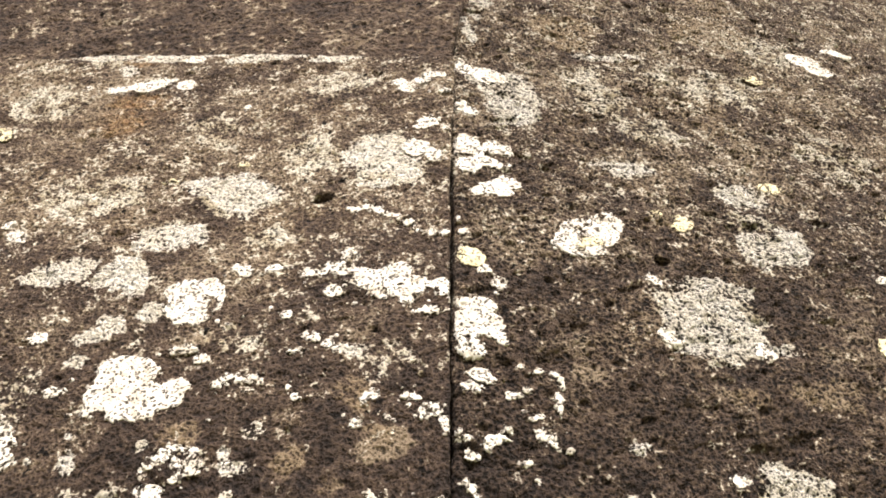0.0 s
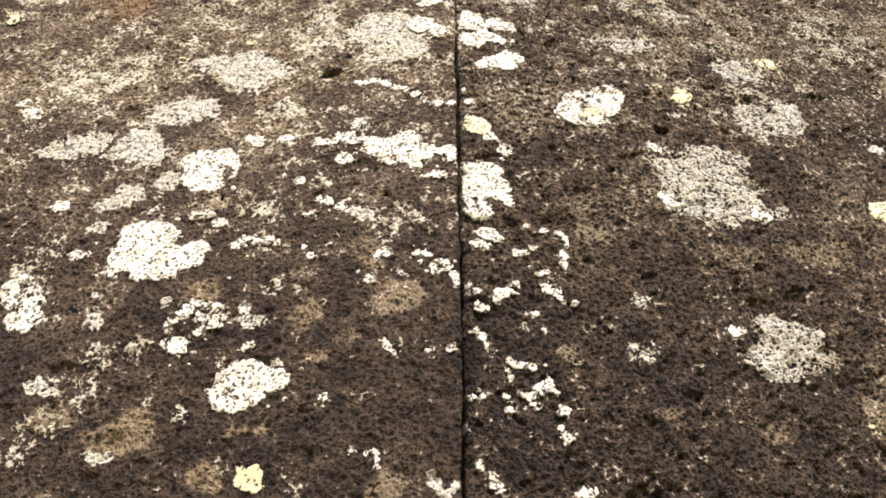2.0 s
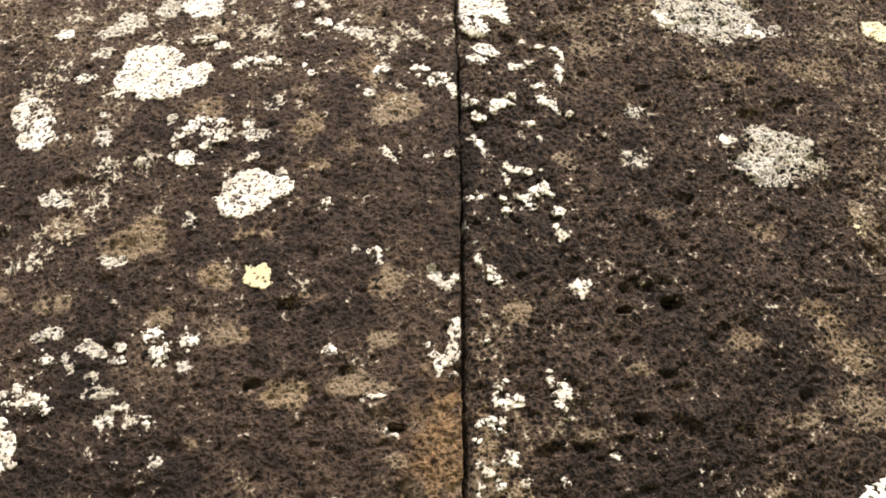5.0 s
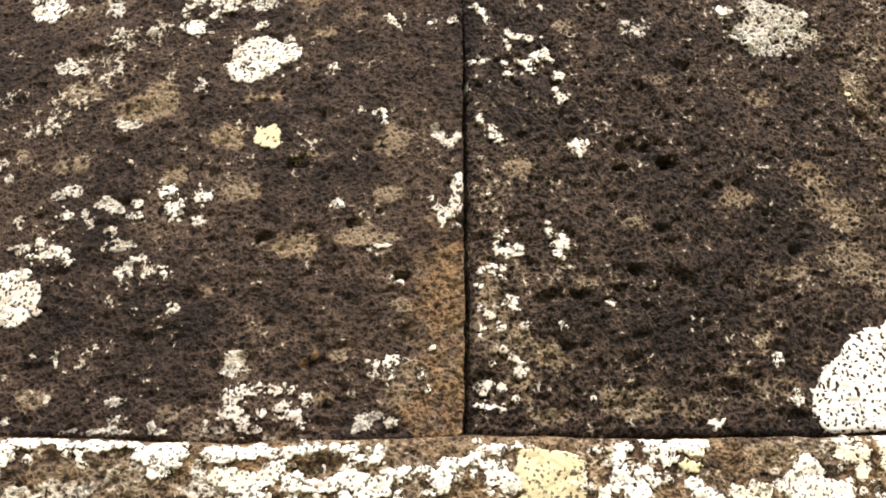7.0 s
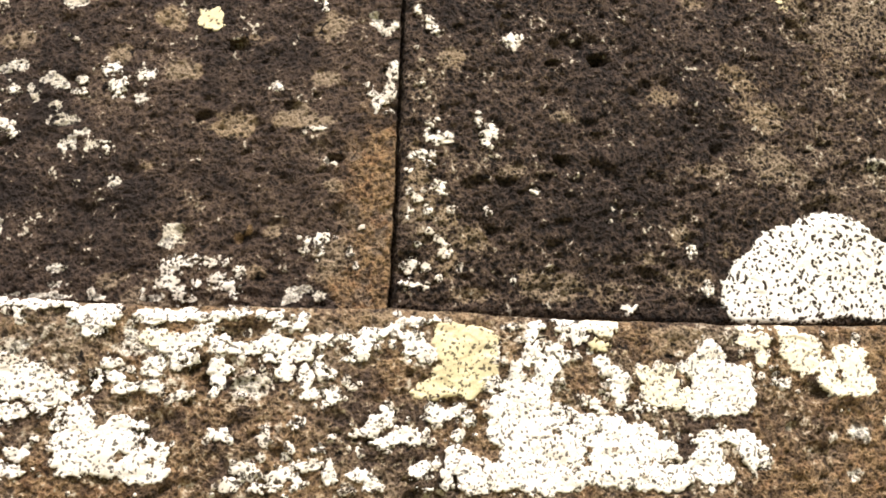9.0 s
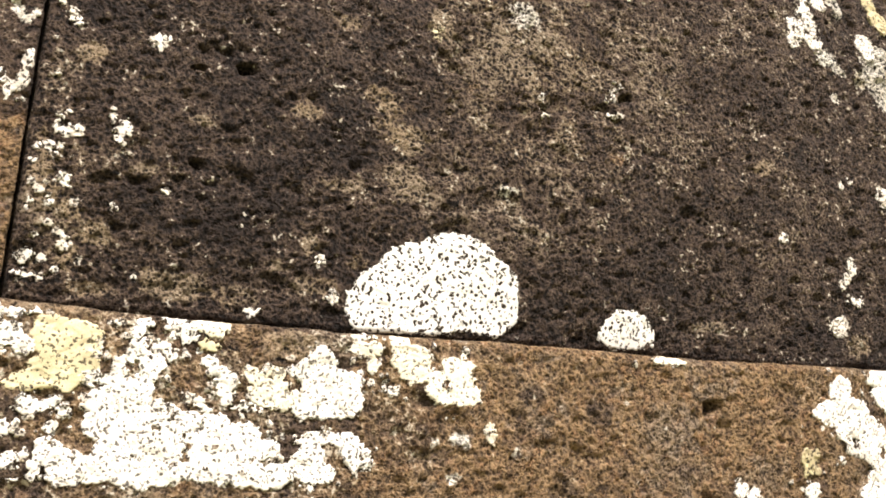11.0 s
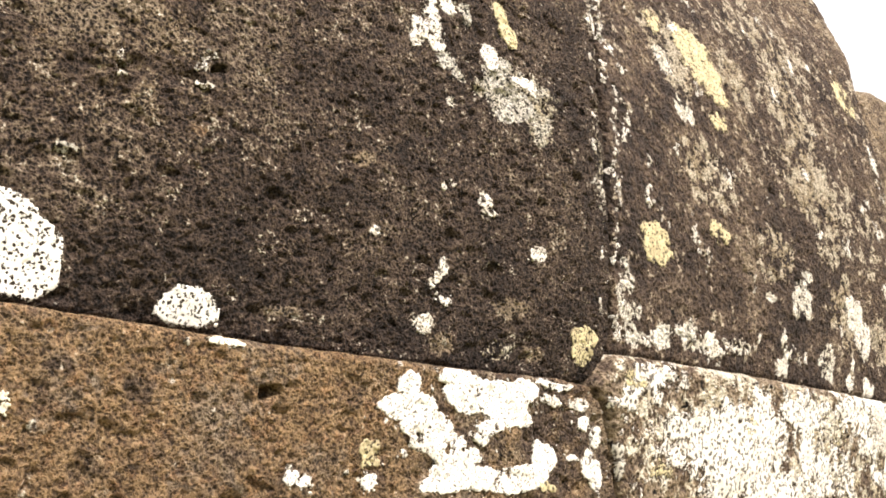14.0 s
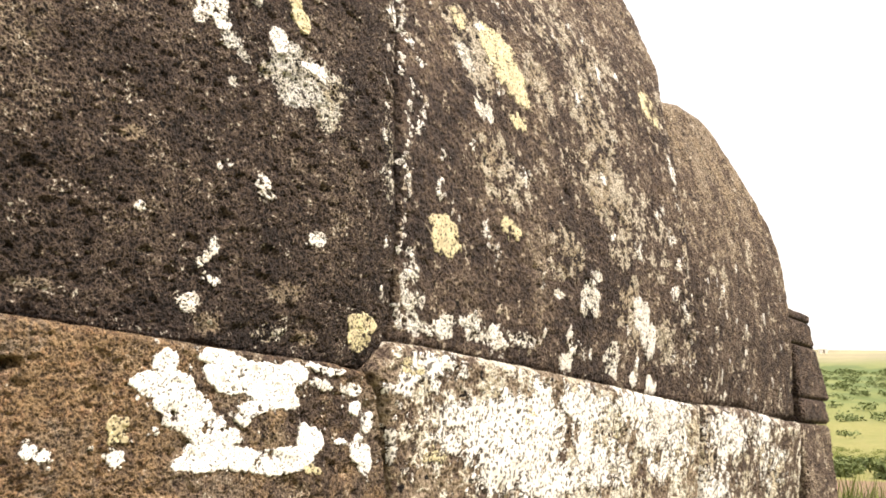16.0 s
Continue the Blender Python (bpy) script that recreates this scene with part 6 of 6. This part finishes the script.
def ground():
    def spread(n, near, far):
        k = np.linspace(-1, 1, n)
        return np.sign(k) * (near * np.abs(k) + (far - near) * np.abs(k) ** 5)

    x, y = np.meshgrid(5 + spread(301, 60, 4000), spread(241, 60, 4000))
    z = rise(x, y)
    verts = np.stack([x, y, z], -1).reshape(-1, 3)
    i = np.arange(x.size).reshape(x.shape)
    quads = np.stack([i[:-1, :-1], i[:-1, 1:], i[1:, 1:], i[1:, :-1]], -1).reshape(-1, 4)
    me = bpy.data.meshes.new("ground")
    me.from_pydata(verts.tolist(), [], quads.tolist())
    me.materials.append(ground_material())
    me.polygons.foreach_set("use_smooth", [True] * len(quads))
    gx, gy = verts[:, 0], verts[:, 1]
    ragged = 40 * fbm(gx, gy, 0.01, 311, 3)
    fields = {
        "bare": 0.9 * np.exp(-((gy - 1.5 - 0.14 * gx) / 2.6) ** 2) * np.clip((24.5 - gx) / 2, 0, 1),
        "scrub": np.clip((gx + ragged - 150) / 60, 0, 1),
        "dry_haze": np.clip((gx + ragged - 430) / 80, 0, 1),
    }
    for key, data in fields.items():
        me.attributes.new(key, "FLOAT", "POINT").data.foreach_set("value", data.astype(np.float32))
    tagged(new("ground", me), "rough green and straw-coloured pasture rising to a ridge", "ground", kind="structure")


ground()


def leaf_material(name, light, dark):
    t = Tree(name)
    tone = t.noise(9, 4, 0.65)
    return t.finish(t.mix(t.step(tone, 0.35, 0.65), dark, light), 0.7)


LEAF = leaf_material("shrub_leaves", (0.165, 0.192, 0.070), (0.095, 0.120, 0.042))
BLADE = leaf_material("grass_blades", (0.21, 0.235, 0.06), (0.115, 0.145, 0.038))


def leaves(rng, cx, cy, cz, radius, high, n, size):
    """Leaf quads in uneven lobes round a shrub's middle."""
    lobes = [(rng.uniform(-0.6, 0.6), rng.uniform(-0.6, 0.6), rng.uniform(0.25, 0.75), rng.uniform(0.35, 0.6)) for _ in range(6)]
    verts, faces = [], []
    for _ in range(n):
        lx, ly, lz, lr = rng.choice(lobes)
        v = Vector((rng.gauss(0, 1), rng.gauss(0, 1), rng.gauss(0, 1))).normalized() * lr * rng.uniform(0.6, 1.05)
        p = Vector((cx + (lx + v.x) * radius, cy + (ly + v.y) * radius, cz + max(0.02, lz + v.z) * high))
        a = Vector((rng.gauss(0, 1), rng.gauss(0, 1), rng.gauss(0, 0.6))).normalized() * size * rng.uniform(0.6, 1.3)
        b = a.cross(Vector((rng.gauss(0, 1), rng.gauss(0, 1), rng.gauss(0, 1)))).normalized() * size * 0.45
        k = len(verts)
        verts += [p - a, p + b, p + a, p - b]
        faces.append((k, k + 1, k + 2, k + 3))
    return verts, faces


def height(x, y):
    return float(rise(np.array([x]), np.array([y]))[0])


def strew(name, label, spots_at, n, size, seed, material=LEAF):
    rng = random.Random(seed)
    verts, faces = [], []
    for x, y, radius, high in spots_at:
        v, f = leaves(rng, x, y, height(x, y) - 0.03, radius, high, n, size * radius)
        k = len(verts)
        verts += v
        faces += [tuple(i + k for i in q) for q in f]
    me = bpy.data.meshes.new(name)
    me.from_pydata(verts, [], faces)
    me.materials.append(material)
    tagged(new(name, me), label, "shrub", kind="stuff")


def shrub(x, y, radius, high, seed):
    """One low bush: a few stems and a crown of single leaves."""
    rng = random.Random(seed)
    base = height(x, y)
    root = tagged(new("shrub"), "low dark green bush in the pasture", "shrub", "bushes in the pasture")
    root.location = (x, y, base)
    v, f = leaves(rng, 0, 0, 0, radius, high, 900, 0.11 * radius)
    part("crown", v, f, LEAF, root)
    sv, sf = [], []
    for _ in range(5):
        a = rng.uniform(0, math.tau)
        tip = Vector((math.cos(a) * radius * 0.5, math.sin(a) * radius * 0.5, high * 0.6))
        k = len(sv)
        for h, r in ((-0.05, 0.03), (1.0, 0.01)):
            c = tip * max(0, h) + Vector((0, 0, min(0, h)))
            sv += [c + Vector((r, 0, 0)), c + Vector((-r / 2, r, 0)), c + Vector((-r / 2, -r, 0))]
        sf += [(k, k + 1, k + 4, k + 3), (k + 1, k + 2, k + 5, k + 4), (k + 2, k, k + 3, k + 5)]
    part("stems", sv, sf, STONE, root, "thin brown stems")


for k, (x, y, radius, high) in enumerate(((25.4, 5.3, 0.75, 0.46), (25.2, 6.4, 0.5, 0.36), (27.0, 5.0, 0.8, 0.5), (28.0, 7.0, 0.6, 0.36))):
    shrub(x, y, radius, high, 900 + k)

rng = random.Random(5)
field = []
while len(field) < 460:
    far = rng.uniform(90, 420)
    side = radians(rng.uniform(58, 84))
    if far < 170 and rng.random() < 0.85:
        continue
    size = rng.uniform(0.35, 1.0) * (1 + far / 260)
    field.append((0.5 + far * math.sin(side), -1.7 + far * math.cos(side), size * 1.4, size * 0.8))
strew("scrub", "dark green scrub scattered over the rising pasture", field, 60, 0.17, 6)


def tufts(name, label, spots_at, seed):
    """Grass: narrow bent blades, many to a tuft."""
    rng = random.Random(seed)
    verts, faces = [], []
    for x, y, spread_by, high in spots_at:
        base = height(x, y) - 0.02
        for _ in range(60):
            px, py = x + rng.gauss(0, spread_by), y + rng.gauss(0, spread_by)
            a, h, w = rng.uniform(0, math.tau), high * rng.uniform(0.5, 1.1), rng.uniform(0.004, 0.008)
            bend = Vector((math.cos(a), math.sin(a), 0)) * h * rng.uniform(0.1, 0.5)
            across = Vector((-math.sin(a), math.cos(a), 0)) * w
            p = Vector((px, py, base))
            k = len(verts)
            verts += [p - across, p + across, p + bend * 0.35 + across * 0.8 + Vector((0, 0, h * 0.6)), p + bend * 0.35 - across * 0.8 + Vector((0, 0, h * 0.6)), p + bend + Vector((0, 0, h))]
            faces += [(k, k + 1, k + 2, k + 3), (k + 3, k + 2, k + 4)]
    me = bpy.data.meshes.new(name)
    me.from_pydata(verts, [], faces)
    me.materials.append(BLADE)
    tagged(new(name, me), label, "grass", kind="stuff")


rng = random.Random(8)
by_wall = [(6.25 + rng.uniform(0, 1.3), rng.uniform(0.24, 0.46), 0.06, rng.uniform(0.35, 0.72)) for _ in range(34)]
meadow = []
for _ in range(300):
    far, side = rng.uniform(28, 75), radians(rng.uniform(62, 82))
    meadow.append((0.5 + far * math.sin(side), -1.7 + far * math.cos(side), 0.16, rng.uniform(0.12, 0.3)))
tufts("tall_grass", "tall green grass beside the end of the wall", by_wall, 9)
tufts("meadow_grass", "short pasture grass in tufts", meadow, 10)


def hut(x, y, turn):
    """A small white hut far off on the slope: four walls, a ridged roof and a door."""
    root = tagged(new("hut"), "small white hut far off on the grassy slope", "hut")
    root.matrix_world = pose(x, y, height(x, y) - 0.15, 0, 0, turn)
    t = Tree("whitewash")
    white = t.finish(t.mix(t.noise(1.5, 5, 0.6), (0.70, 0.68, 0.63), (0.82, 0.81, 0.78)), 0.8)
    t = Tree("roof_sheet")
    tin = t.finish(t.mix(t.noise(2.0, 5, 0.6), (0.55, 0.54, 0.51), (0.70, 0.69, 0.66)), 0.5)
    t = Tree("door_wood")
    wood = t.finish(t.mix(t.noise(9.0, 4, 0.6), (0.12, 0.09, 0.06), (0.20, 0.15, 0.10)), 0.8)
    w, d, low, top = 2.1, 1.6, 2.3, 3.1
    part("wall", [(-w, -d, 0), (w, -d, 0), (w, d, 0), (-w, d, 0), (-w, -d, low), (w, -d, low), (w, d, low), (-w, d, low), (-w, 0, top), (w, 0, top)],
         [(0, 1, 5, 4), (2, 3, 7, 6), (1, 2, 6, 9, 5), (3, 0, 4, 8, 7), (0, 3, 2, 1)], white, root)
    e, h = 0.25, 0.06
    under = [(-w - e, -d - e, low - 0.12), (w + e, -d - e, low - 0.12), (w + e, 0, top + 0.02), (-w - e, 0, top + 0.02), (-w - e, d + e, low - 0.12), (w + e, d + e, low - 0.12)]
    part("roof", under + [(a, b, c + h) for a, b, c in under],
         [(0, 3, 2, 1), (3, 4, 5, 2), (6, 7, 8, 9), (9, 8, 11, 10), (0, 1, 7, 6), (4, 10, 11, 5), (1, 2, 8, 7), (2, 5, 11, 8), (0, 6, 9, 3), (3, 9, 10, 4)], tin, root, "pale sheet roof")
    part("door", [(-0.4, -d - 0.03, 0), (0.4, -d - 0.03, 0), (0.4, -d - 0.03, 1.9), (-0.4, -d - 0.03, 1.9), (-0.4, -d - 0.003, 0), (0.4, -d - 0.003, 0), (0.4, -d - 0.003, 1.9), (-0.4, -d - 0.003, 1.9)],
         [(0, 1, 2, 3), (1, 5, 6, 2), (4, 0, 3, 7), (3, 2, 6, 7)], wood, root, "brown plank door")


hut(573.0, 194.4, -60)
